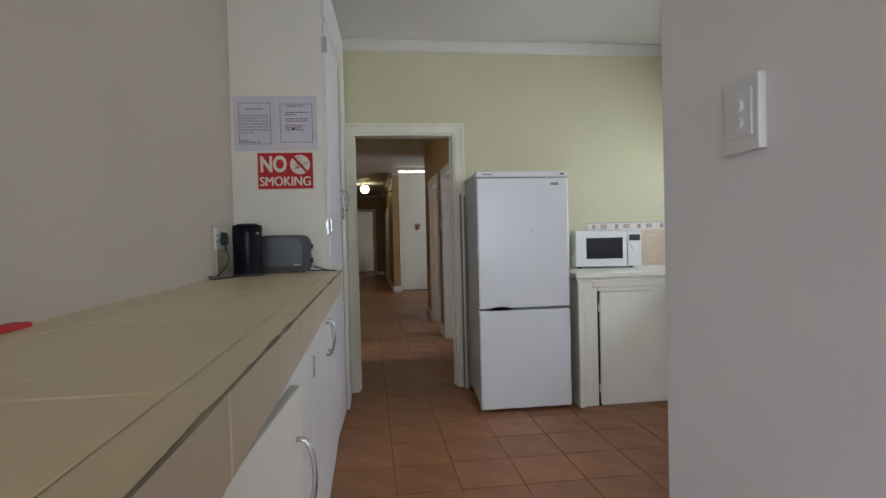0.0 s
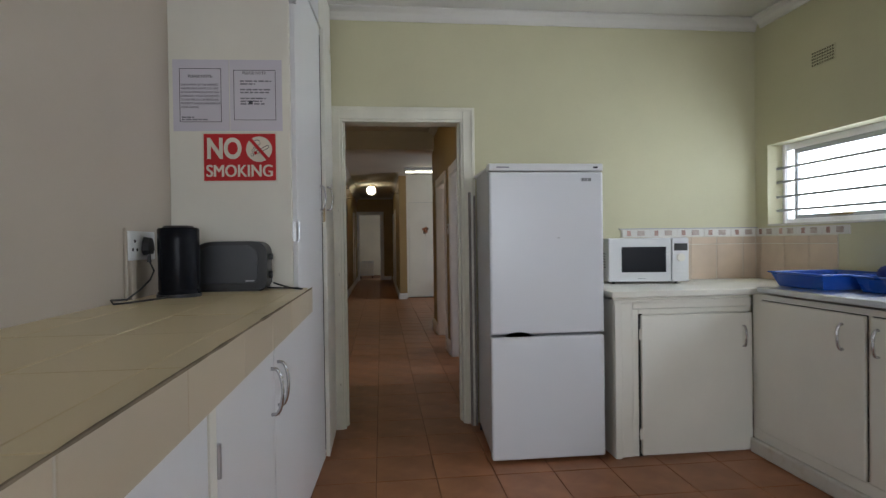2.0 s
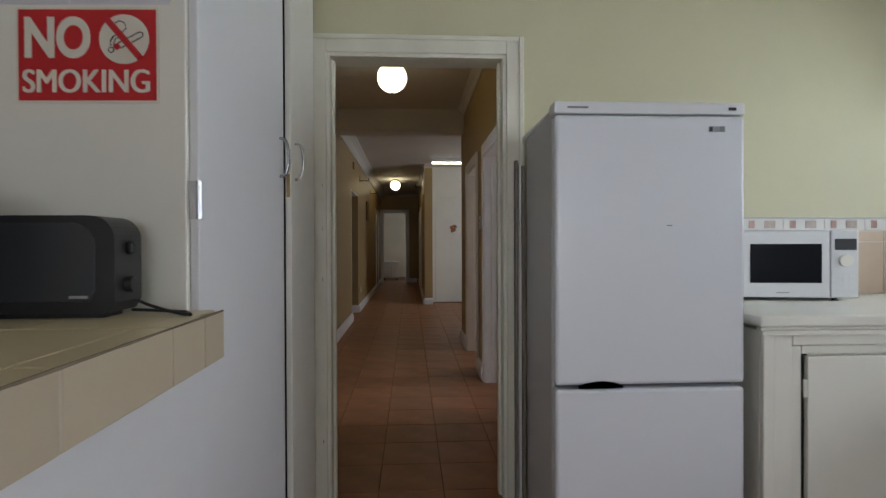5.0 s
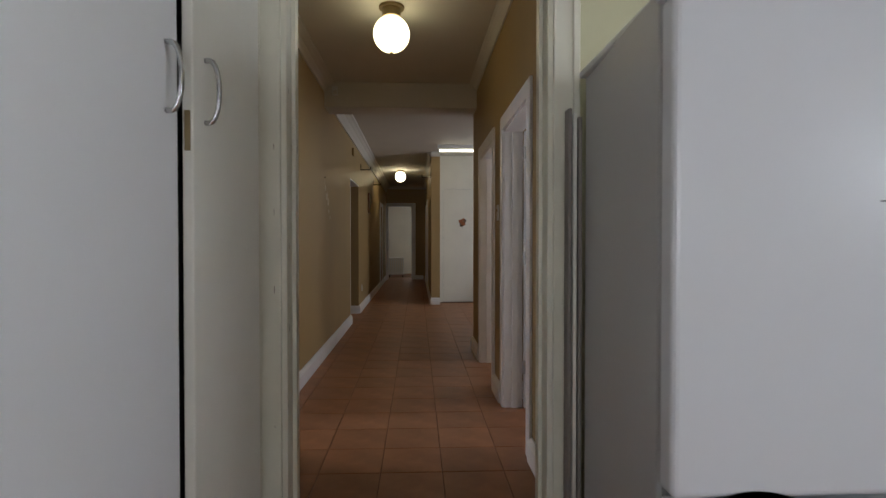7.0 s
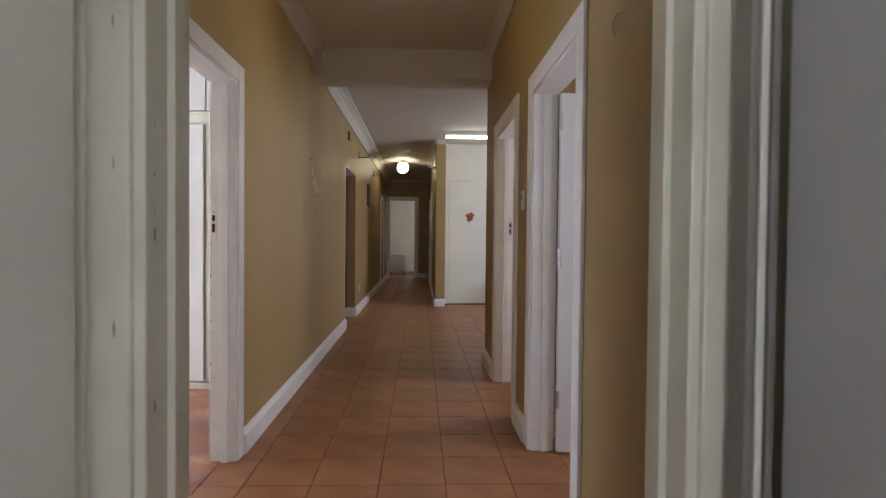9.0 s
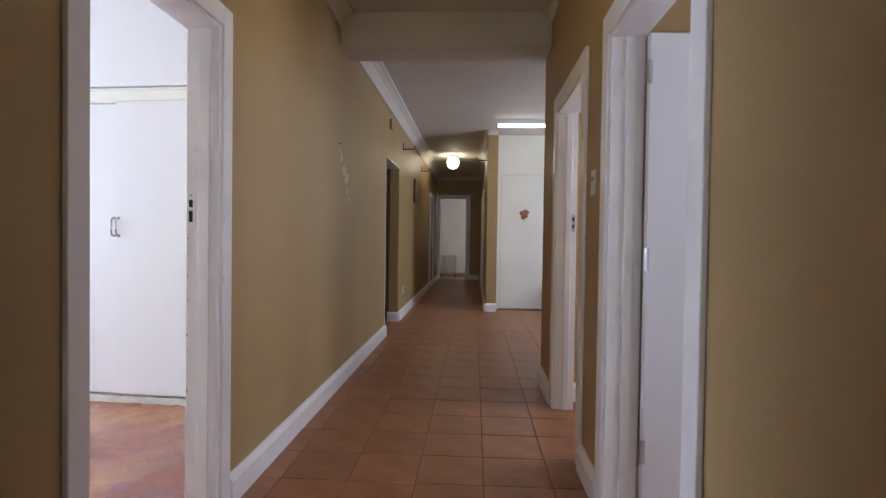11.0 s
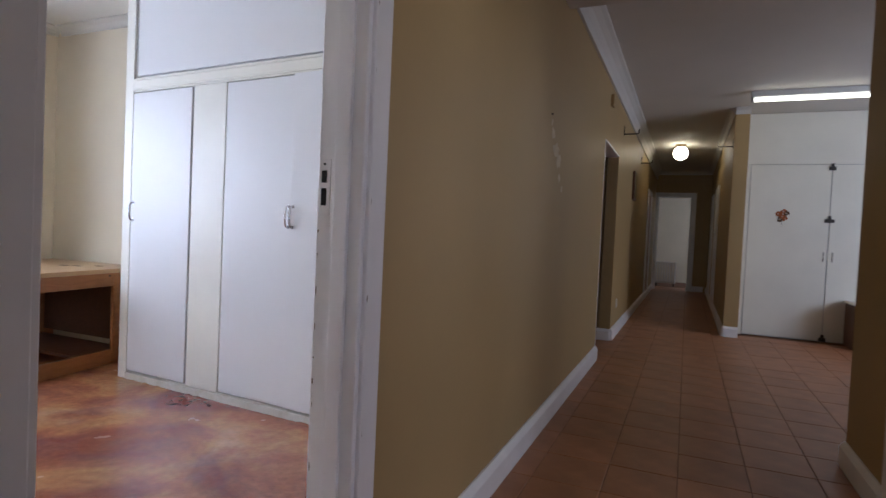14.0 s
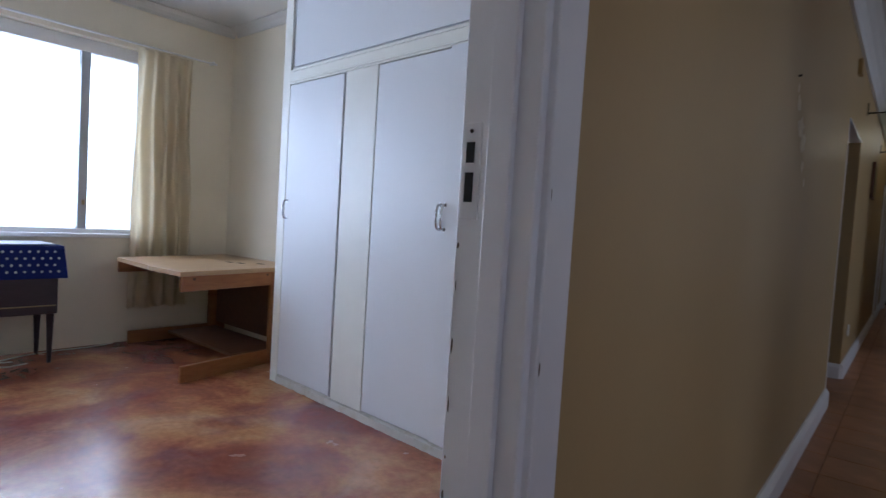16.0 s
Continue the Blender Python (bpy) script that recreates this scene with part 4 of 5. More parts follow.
tagged(part("power_cord", tube([(-0.165, 2.66, CT + 0.03), (-0.14, 2.65, CT + 0.022), (-0.10, 2.645, CT + 0.010), (-0.065, 2.63, CT + 0.005), (-0.045, 2.62, CT + 0.005), (-0.07, 2.665, CT + 0.005), (-0.14, 2.69, CT + 0.006), (-0.2, 2.71, CT + 0.006)], 0.0034, 8), M_BLACK, smooth=True), "black toaster cord curled on the counter edge", "cord")
bm = boxes((-0.597, -0.555, 0.55, 0.815, CT + 0.001, CT + 0.011))
tagged(part("red_leaflet", bm, M_RED, bevel=0.002), "red folded leaflet lying on the counter", "leaflet")

# light switch on the partition
sw = thing("light_switch", (0.80, 0.46, 1.34), "white two-lever light switch on the white wall", "switch")
part("plate", boxes((0.784, 0.799, 0.411, 0.505, 1.334, 1.462)), M_PLASTIC, sw, bevel=0.003)
part("insert", boxes((0.782, 0.784, 0.427, 0.491, 1.360, 1.440)), M_PLASTIC, sw, bevel=0.0008)
for z in (1.384, 1.414):
    part("lever", cyl(bmesh.new(), (0.780, 0.459, z), 0.011, 0.006, "x", 16), M_PLASTIC, sw, bevel=0.002)
sw2 = thing("light_switch", (CX1, 6.5, 1.37), "white light switch beside the door frame", "switch")
part("plate", boxes((CX1 - 0.010, CX1 - 0.001, 6.47, 6.55, 1.315, 1.43)), M_PLASTIC, sw2, bevel=0.003)
part("lever", boxes((CX1 - 0.014, CX1 - 0.010, 6.50, 6.52, 1.38, 1.40)), M_BRASS, sw2, bevel=0.001)

# ---- kitchen: fridge ----
fridge = thing("fridge", (1.175, 3.65, 0), "white two-door fridge freezer standing on the tiled floor", "fridge")
FX0, FX1 = 0.866, 1.508
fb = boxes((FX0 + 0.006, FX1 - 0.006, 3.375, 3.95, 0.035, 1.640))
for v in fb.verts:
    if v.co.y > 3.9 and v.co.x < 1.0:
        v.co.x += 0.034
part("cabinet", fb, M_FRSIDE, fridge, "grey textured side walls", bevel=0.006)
part("gasket", boxes((FX0 + 0.016, FX1 - 0.016, 3.356, 3.376, 0.05, 1.60)), M_GASKET, fridge)
ud = part("upper_door", boxes((FX0, FX1, 3.298, 3.357, 0.710, 1.602)), M_FRIDGE, fridge, bevel=0.012, seg=3)
ld = part("lower_door", boxes((FX0, FX1, 3.298, 3.357, 0.018, 0.696)), M_FRIDGE, fridge, bevel=0.012, seg=3)
part("top_panel", boxes((FX0 - 0.002, FX1 + 0.002, 3.300, 3.376, 1.606, 1.647)), M_PLASTIC, fridge, bevel=0.006)
part("top_cover", boxes((FX0 + 0.02, FX1, 3.376, 3.945, 1.632, 1.650)), M_PLASTIC, fridge, bevel=0.004)
bm = bmesh.new()
vs = []
for k in range(13):
    u = k / 12
    vs.append((FX0 + 0.075 + 0.15 * u, 0.7105 + 0.014 * math.sin(math.pi * u)))
front = [bm.verts.new((x, 3.2960, z)) for x, z in vs] 
low = [bm.verts.new((x, 3.2960, 0.699)) for x, z in vs]
for k in range(12):
    bm.faces.new((low[k], low[k + 1], front[k + 1], front[k]))
bmesh.ops.solidify(bm, geom=bm.faces[:], thickness=0.004)
part("grip", bm, mat("grey_green_plastic", (0.26, 0.30, 0.30), 0.35), ud, "grey recessed grip")
part("maker_mark", boxes((1.383, 1.395, 3.2955, 3.298, 1.548, 1.566), (1.387, 1.397, 3.2955, 3.298, 1.548, 1.566), (1.400, 1.416, 3.2955, 3.298, 1.548, 1.566), (1.419, 1.437, 3.2955, 3.298, 1.548, 1.566)), M_GASKET, ud, "grey metal badge bars")
part("indicator", boxes((1.452, 1.478, 3.2985, 3.301, 1.620, 1.630)), M_BLACK, fridge)
part("print", boxes((FX0 + 0.04, FX0 + 0.11, 3.2985, 3.301, 1.623, 1.629)), M_BLUR, fridge)
part("scratch", boxes((1.24, 1.258, 3.2972, 3.298, 1.235, 1.2385)), M_GASKET, ud)
for fx_ in (FX0 + 0.05, FX1 - 0.05):
    part("foot", cyl(bmesh.new(), (fx_, 3.40, 0.018), 0.018, 0.036, "z", 14), M_BLACK, fridge)
    part("foot", cyl(bmesh.new(), (fx_, 3.88, 0.018), 0.018, 0.036, "z", 14), M_BLACK, fridge)
panels = thing("leaning_panel", (0.875, 3.98, 0), "narrow grey boards standing on edge behind the fridge", "board")
for k in range(3):
    part("board", boxes((0.858 + 0.015 * k, 0.869 + 0.015 * k, 3.955, 3.998, 0.002, 1.55 - 0.012 * k)), M_BOARD if k != 1 else M_CUPC, panels, bevel=0.002)

# ---- kitchen: corner cupboards ----
WT = 0.936
corner = thing("corner_cupboard", (1.97, 3.6, 0), "cream painted built-in cupboard with a moulded door surround", "cupboard")
part("body", boxes((1.60, 2.375, 3.312, KY - 0.004, 0.0, 0.885)), M_CUPC, corner)
part("side_panel", boxes((1.56, 1.599, 3.30, KY - 0.004, 0.0, 0.885)), M_CUPC, corner, bevel=0.003)
PF = 3.29
part("surround", boxes((1.56, 1.598, PF - 0.012, PF + 0.010, 0.0, 0.885)), M_CUPC, corner, bevel=0.004)
part("surround", boxes((1.60, 1.664, PF - 0.004, PF + 0.021, 0.004, 0.885)), M_CUPC, corner, bevel=0.004)
part("surround", boxes((1.666, 1.702, PF + 0.004, PF + 0.021, 0.004, 0.832)), M_CUPC, corner, bevel=0.004)
part("top_rail", boxes((1.666, 2.375, PF - 0.004, PF + 0.021, 0.834, 0.885)), M_CUPC, corner, bevel=0.004)
part("top_rail", boxes((1.704, 2.375, PF + 0.004, PF + 0.021, 0.804, 0.832)), M_CUPC, corner, bevel=0.003)
part("door_gap_shade", boxes((1.703, 1.73, PF + 0.016, PF + 0.0215, 0.0, 0.803)), M_DARK, corner)
cd = part("door", boxes((1.715, 2.376, PF - 0.010, PF + 0.012, 0.016, 0.797)), M_CUPC, corner, bevel=0.003)
bow_handle((2.322, PF - 0.010, 0.665), 0.115, (0, -0.028, 0), cd, M_CHROME, r=0.006, label="satin chrome bow handle")
for hz in (0.66, 0.10):
    part("hinge", boxes((1.703, 1.716, PF - 0.006, PF - 0.001, hz, hz + 0.06)), M_CUPC, corner)

wtop = thing("worktop", (2.2, 3.65, WT - 0.06), "cream worktop with a moulded front edge", "worktop")
part("top", boxes((1.54, KX1 - 0.003, 3.262, KY - 0.004, 0.900, WT)), M_CUPC, wtop, bevel=0.006)
part("edge_moulding", boxes((1.548, 2.355, 3.272, 3.30, 0.886, 0.899)), M_CUPC, wtop, bevel=0.006)
part("edge_moulding", boxes((1.556, 2.355, 3.276, 3.30, 0.868, 0.8855)), M_CUPC, wtop, bevel=0.004)

RX = 2.38
sinkcab = thing("sink_cupboard", (2.65, 2.0, 0), "cream painted cupboard under the sink on a flaking plinth", "cupboard")
part("body", boxes((RX + 0.003, KX1 - 0.004, 0.756, 3.286, 0.086, 0.904)), M_CUPC, sinkcab)
part("plinth", boxes((RX - 0.022, KX1 - 0.004, 0.756, 3.286, 0.0, 0.084)), M_PLINTH, sinkcab, "flaking rough painted plinth", bevel=0.012)
part("kick_board", boxes((RX - 0.002, RX + 0.0025, 0.756, 3.27, 0.086, 0.14)), M_CUPC, sinkcab, bevel=0.003)
for a, b, hy in ((2.52, 3.20, 2.636), (1.86, 2.488, 2.448), (1.22, 1.85, 1.29)):
    part("door_gap_shade", boxes((RX + 0.001, RX + 0.0045, a - 0.004, b + 0.004, 0.146, 0.876)), M_DARK, sinkcab)
    d = part("door", boxes((RX - 0.016, RX + 0.001, a, b, 0.15, 0.872)), M_CUPC, sinkcab, bevel=0.003)
    bow_handle((RX - 0.016, hy, 0.765), 0.115, (-0.028, 0, 0), d, M_CHROME, r=0.0065, label="satin chrome bow handle")

sink = thing("sink", (2.65, 2.3, 0.92), "stainless steel sink top with a drainer", "sink")
part("rim", boxes((RX - 0.035, KX1 - 0.14, 1.2, 3.20, 0.918, 0.950)), M_STEEL, sink, bevel=0.008)
for k in range(7):
    part("drain_ridge", boxes((2.47, 2.76, 2.25 + 0.045 * k, 2.265 + 0.045 * k, 0.950, 0.955)), M_STEEL, sink, bevel=0.002)
# flat dark plate in place of a hollow, its tone standing for the bowl's shade
part("bowl_shade", boxes((2.44, 2.76, 1.55, 2.1, 0.949, 0.9515)), M_CHAR, sink)
part("back_ledge", boxes((KX1 - 0.138, KX1 - 0.004, 1.2, 3.20, 0.918, 0.948)), M_CUPC, sink)

# blue basin, hollow
basin = thing("washing_up_basin", (2.66, 3.0, 0.951), "blue plastic washing-up basin on the sink drainer", "basin")


def tub(x0, x1, y0, y1, z0, z1, flare, t):
    bm = bmesh.new()

    def ring(x0, x1, y0, y1, z):
        return [bm.verts.new(p) for p in ((x0, y0, z), (x1, y0, z), (x1, y1, z), (x0, y1, z))]
    f = flare
    r = [ring(x0 + f, x1 - f, y0 + f, y1 - f, z0), ring(x0, x1, y0, y1, z1 - 0.01), ring(x0 - 0.012, x1 + 0.012, y0 - 0.012, y1 + 0.012, z1 - 0.008), ring(x0 - 0.012, x1 + 0.012, y0 - 0.012, y1 + 0.012, z1), ring(x0 + t, x1 - t, y0 + t, y1 - t, z1), ring(x0 + f + t, x1 - f - t, y0 + f + t, y1 - f - t, z0 + t)]
    for a, b in zip(r, r[1:]):
        for k in range(4):
            bm.faces.new((a[k], a[(k + 1) % 4], b[(k + 1) % 4], b[k]))
    bm.faces.new(r[0][::-1])
    bm.faces.new(r[-1])
    return bm


part("tub", tub(2.46, 2.86, 2.86, 3.24, 0.951, 1.035, 0.03, 0.004), M_BLUE, basin, bevel=0.004)
basin2 = thing("dish_tray", (2.72, 2.67, 0.951), "dark blue plastic dish tray on the steel drainer", "dish tray")
part("tub", tub(2.58, 2.84, 2.58, 2.80, 0.951, 1.03, 0.02, 0.004), M_BLUE, basin2, bevel=0.003)
bm = bmesh.new()
bmesh.ops.create_uvsphere(bm, u_segments=16, v_segments=10, radius=1.0)
for v in bm.verts:
    v.co = Vector((2.72 + 0.09 * v.co.x, 2.69 + 0.10 * v.co.y, 1.045 + 0.045 * max(v.co.z, -0.4) + 0.006 * noise.noise(v.co * 3)))
tagged(part("folded_cloth", bm, M_CLOTHB, smooth=True), "dark blue crumpled cloth lying in the dish tray", "cloth")

# ---- microwave ----
mw = thing("microwave", (1.735, 3.78, WT), "white microwave oven with a black door window", "microwave")
MWM = pose(1.735, 3.78, WT, 0, 0, -10.4)


def mpart(name, bm, material, label="", bevel=0.0, parent=None):
    bmesh.ops.transform(bm, matrix=MWM, verts=bm.verts)
    return part(name, bm, material, parent or mw, label, bevel)


mpart("case", boxes((0, 0.505, 0.02, 0.20, 0.012, 0.296)), M_PLASTIC, bevel=0.006)
mdoor = mpart("door", boxes((0.0, 0.395, -0.004, 0.0185, 0.014, 0.294)), M_PLASTIC, bevel=0.006)
mpart("door_window", boxes((0.082, 0.362, -0.0065, -0.004, 0.075, 0.238)), M_BLACKGL, "black glass window", 0.002, mdoor)
mpart("maker_mark", boxes((0.185, 0.235, -0.0052, -0.004, 0.032, 0.037)), M_ALU, "", 0, mdoor)
panel = mpart("control_panel", boxes((0.399, 0.505, -0.004, 0.0185, 0.014, 0.294)), M_PLASTIC, bevel=0.006)
mpart("display", boxes((0.412, 0.495, -0.0062, -0.004, 0.212, 0.258)), M_BLACK, "black display", 0, panel)
mpart("dial", cyl(bmesh.new(), (0.452, -0.010, 0.168), 0.026, 0.014, "y", 24), M_CUPC, "cream dial", 0.002, panel)
for r_ in range(3):
    for c_ in range(3):
        mpart("button", boxes((0.424 + c_ * 0.022, 0.440 + c_ * 0.022, -0.0056, -0.004, 0.050 + r_ * 0.024, 0.062 + r_ * 0.024)), M_CUPB, "", 0, panel)
for k in range(6):
    mpart("vent_slot", boxes((-0.001, 0.001, 0.09, 0.16, 0.10 + k * 0.018, 0.108 + k * 0.018)), M_GASKET)
for a_, b_ in ((0.04, 0.05), (0.44, 0.05), (0.04, 0.17), (0.44, 0.17)):
    mpart("foot", cyl(bmesh.new(), (a_, b_, 0.006), 0.012, 0.012, "z", 12), M_BLACK)

# ---- vent on the kitchen window wall ----
vent = thing("air_vent", (KX1, 3.4, 2.26), "cream perforated wall vent brick high on the wall", "vent")
part("plate", boxes((KX1 - 0.006, KX1 - 0.001, 3.315, 3.50, 2.262, 2.358)), M_KWALL, vent)
for i in range(9):
    for j in range(5):
        part("hole", boxes((KX1 - 0.0075, KX1 - 0.006, 3.322 + i * 0.0195, 3.334 + i * 0.0195, 2.268 + j * 0.018, 2.279 + j * 0.018)), M_VENTH, vent)


# ---- lamps ----
def globe_lamp(x, y, drop, r, glass_mat=M_GLOBE):
    g = thing("globe_lamp", (x, y, H), "lit opal glass globe lamp on a round ceiling mount", "ceiling lamp", "globe lamps in the passage")
    part("mount", cyl(cyl(bmesh.new(), (x, y, H - 0.010), 0.085, 0.018, "z", 32), (x, y, H - 0.045), 0.062, 0.056, "z", 32), M_BRASS, g, "dull brass ceiling mount", smooth=False)
    bm = bmesh.new()
    bmesh.ops.create_uvsphere(bm, u_segments=36, v_segments=24, radius=r, matrix=Matrix.Translation((x, y, H - drop)))
    part("globe", bm, glass_mat, g, smooth=True)
    part("finial", cyl(bmesh.new(), (x, y, H - drop - r - 0.002), 0.012, 0.010, "z", 14), M_BRASS, g)


globe_lamp(0.245, 6.2, 0.190, 0.124)
globe_lamp(0.036, 15.18, 0.145, 0.118, glow("lit_opal_globe_strong", (1.0, 0.87, 0.55), 11.0))
tubelamp = thing("tube_lamp", (1.39, 11.75, H), "lit fluorescent tube lamp on the hall ceiling", "ceiling lamp")
part("housing", boxes((0.76, 2.02, 11.72, 11.78, H - 0.065, H - 0.002)), M_PLASTIC, tubelamp, bevel=0.004)
part("tube", cyl(bmesh.new(), (1.39, 11.75, H - 0.095), 0.018, 1.20, "x", 18), M_TUBE, tubelamp)
for x in (0.775, 2.005):
    part("end_cap", boxes((x - 0.014, x + 0.014, 11.73, 11.77, H - 0.115, H - 0.066)), M_ALU, tubelamp)

# ---- passage: fittings ----
def rail_bracket(x, y, z, d):
    b = thing("rail_bracket", (x, y, z), "dark iron curtain rail bracket on the passage wall", "bracket", "curtain rail brackets")
    part("wall_plate", boxes((x + d * 0.001, x + d * 0.008, y - 0.012, y + 0.012, z - 0.02, z + 0.09)), M_IRON, b, bevel=0.002)
    part("arm", tube([(x + d * 0.006, y, z), (x + d * 0.15, y, z), (x + d * 0.165, y, z + 0.01), (x + d * 0.165, y, z + 0.05)], 0.007, 8), M_IRON, b)


rail_bracket(CX0, 11.68, 2.33, 1)
rail_bracket(CX0, 14.3, 2.34, 1)
rail_bracket(0.67, 12.66, 2.32, -1)
box1 = tagged(part("junction_box", boxes((CX0 + 0.001, CX0 + 0.03, 10.44, 10.54, 2.38, 2.49)), M_CWALL, bevel=0.004), "small painted junction box on the passage wall", "junction box")
plq = thing("wall_plaque", (CX0, 13.25, 1.68), "olive brown framed plaque hanging on the passage wall", "plaque")
part("frame", boxes((CX0 + 0.001, CX0 + 0.03, 13.05, 13.42, 1.68, 2.07)), M_WOODD, plq, bevel=0.006)
part("panel", boxes((CX0 + 0.03, CX0 + 0.033, 13.08, 13.39, 1.71, 2.04)), M_OLIVE, plq)
ws = thing("wall_socket", (CX0, 11.8, 0.33), "small white socket low on the passage wall", "socket")
part("plate", boxes((CX0 + 0.001, CX0 + 0.010, 11.75, 11.85, 0.32, 0.42)), M_PLASTIC, ws, bevel=0.003)
part("lever", boxes((CX0 + 0.010, CX0 + 0.014, 11.79, 11.80, 0.385, 0.405)), M_PLASTIC, ws)
# filler patches where something was pulled off the wall
bm = bmesh.new()
rng = random.Random(11)
for (py, pz, ry, rz) in ((8.07, 1.755, 0.02, 0.03), (8.11, 1.70, 0.05, 0.035), (8.20, 1.62, 0.10, 0.055), (8.28, 1.57, 0.08, 0.05), (8.32, 1.47, 0.04, 0.03), (8.40, 1.41, 0.03, 0.02)):
    n = 14
    ctr = bm.verts.new((CX0 + 0.0035, py, pz))
    ring = [bm.verts.new((CX0 + 0.0025, py + ry * math.cos(2 * math.pi * k / n) * rng.uniform(0.5, 1.1), pz + rz * math.sin(2 * math.pi * k / n) * rng.uniform(0.5, 1.1))) for k in range(n)]
    for k in range(n):
        bm.faces.new((ctr, ring[k], ring[(k + 1) % n]))
tagged(part("wall_scar", bm, M_SCUFF), "pale filler scars on the lamplight-ochre passage wall", "wall scar")
tagged(part("nail", cyl(bmesh.new(), (CX0 + 0.006, 8.05, 1.80), 0.004, 0.012, "x", 8), M_IRON), "nail in the passage wall", "nail")
bm = tube([(1.0, 9.0, H - 0.001), (0.93, 9.03, H - 0.001), (0.86, 9.0, H - 0.001), (0.78, 9.04, H - 0.001), (0.70, 9.05, H - 0.001)], 0.004, 5)
tagged(part("ceiling_crack", bm, M_CRACK), "thin crack in the hall ceiling", "crack")

alarm = thing("alarm_sensor", (-0.40, 8.05, 2.66), "small white alarm sensor on the passage beam", "sensor")
part("body", boxes((-0.43, -0.375, 8.02, 8.059, 2.62, 2.71)), M_PLASTIC, alarm, bevel=0.008)
part("lens", boxes((-0.42, -0.385, 8.016, 8.02, 2.63, 2.665)), M_BORDER, alarm, bevel=0.001)
tagged(part("wire_hook", tube([(CX1 - 0.001, 4.92, 1.84), (CX1 - 0.02, 4.92, 1.83), (CX1 - 0.03, 4.92, 1.80), (CX1 - 0.02, 4.92, 1.77), (CX1 - 0.004, 4.92, 1.785)], 0.003, 7), M_STEEL, smooth=True), "bent wire hook on the passage wall", "hook")

# ---- hall cupboard ----
HC = 12.9
hall = thing("hall_cupboard", (1.7, 13.1, 0), "white painted tall built-in hall cupboard with bolts and a flower sticker", "cupboard")
part("body", boxes((0.832, 3.2, HC + 0.022, 13.495, 0.0, H - 0.004)), M_CUPC, hall)
part("top_panel", boxes((0.835, 3.2, HC, HC + 0.021, 2.13, H - 0.006)), M_CUPC, hall, bevel=0.002)
part("door_gap_shade", boxes((0.90, 2.62, HC + 0.016, HC + 0.0212, 0.0, 2.129)), M_SHGAP, hall)
part("stile", boxes((0.835, 0.898, HC, HC + 0.021, 0.0, 2.128)), M_CUPC, hall, bevel=0.002)
h1 = part("door", boxes((0.903, 1.752, HC - 0.004, HC + 0.016, 0.012, 2.124)), M_CUPC, hall, bevel=0.003)
h2 = part("door", boxes((1.760, 2.61, HC - 0.004, HC + 0.016, 0.012, 2.122)), M_CUPC, hall, bevel=0.003)
bow_handle((1.712, HC - 0.004, 1.02), 0.11, (0, -0.03, 0), h1, M_CHROME, r=0.006, label="chrome bow handle")
bow_handle((1.802, HC - 0.004, 1.02), 0.11, (0, -0.03, 0), h2, M_CHROME, r=0.006, label="chrome bow handle")
for z, w in ((2.075, 0.035), (1.45, 0.05), (0.03, 0.035)):
    part("bolt", boxes((1.755 - w, 1.755 + w, HC - 0.022, HC - 0.004, z - 0.02, z + 0.022), (1.74, 1.77, HC - 0.026, HC - 0.004, z - 0.012, z + 0.06)), M_IRON, hall, "dark iron bolt", bevel=0.002)
bm = bmesh.new()
rng = random.Random(5)
fl = part("flower_sticker", boxes((1.262, 1.266, HC - 0.0052, HC - 0.004, 1.37, 1.50)), M_FLOW2, h1, "dried orange and brown flower sticker")
for (fx_, fz_) in ((1.235, 1.515), (1.265, 1.490), (1.298, 1.520), (1.250, 1.465), (1.285, 1.475), (1.275, 1.535)):
    b2 = bmesh.new()
    for k in range(6):
        a = k * math.pi / 3 + rng.random()
        c = Vector((1.266 + (fx_ - 1.266) * 1.35 + 0.02 * math.cos(a), HC - 0.006, 1.49 + (fz_ - 1.49) * 1.35 + 0.02 * math.sin(a)))
        bmesh.ops.create_uvsphere(b2, u_segments=8, v_segments=5, radius=0.015, matrix=Matrix.Translation(c) @ Matrix.Diagonal((1, 0.25, 1, 1)))
    part("petals", b2, M_FLOW1 if rng.random() < 0.7 else M_FLOW2, fl)
low = thing("low_cabinet", (2.25, 12.55, 0), "low brown wooden cabinet with a pale top in the hall", "cabinet")
part("body", boxes((1.96, 2.6, 12.45, 12.86, 0.0, 0.50)), M_WOODD, low, bevel=0.004)
part("top", boxes((1.945, 2.615, 12.43, 12.865, 0.50, 0.525)), M_CUPC, low, bevel=0.004)

# ---- far passage ----
for nm, x, d, a, b in (("door_8", 0.67, -1, 15.4, 16.25), ("door_9", CX0, 1, 16.4, 17.25), ("door_10", 0.67, -1, 17.3, 18.15)):
    f = thing(nm, (x, (a + b) / 2, 0), "white painted flush door in a white frame, closed", "door", "", "structure")
    part("door_leaf", boxes((x + d * 0.001, x + d * 0.010, a, b, 0.01, 2.03)), M_WOODM if d > 0 else M_CUPB, f)
    part("architrave", boxes((x + d * 0.001, x + d * 0.024, a - 0.08, a, 0, 2.11)), M_TRIM, f, bevel=0.003)
    part("architrave", boxes((x + d * 0.001, x + d * 0.024, b, b + 0.08, 0, 2.11)), M_TRIM, f, bevel=0.003)
    part("architrave", boxes((x + d * 0.001, x + d * 0.024, a, b, 2.03, 2.11)), M_TRIM, f, bevel=0.003)
heater = thing("oil_heater", (-0.25, 20.2, 0), "white ribbed oil-filled radiator standing in the end room", "heater")
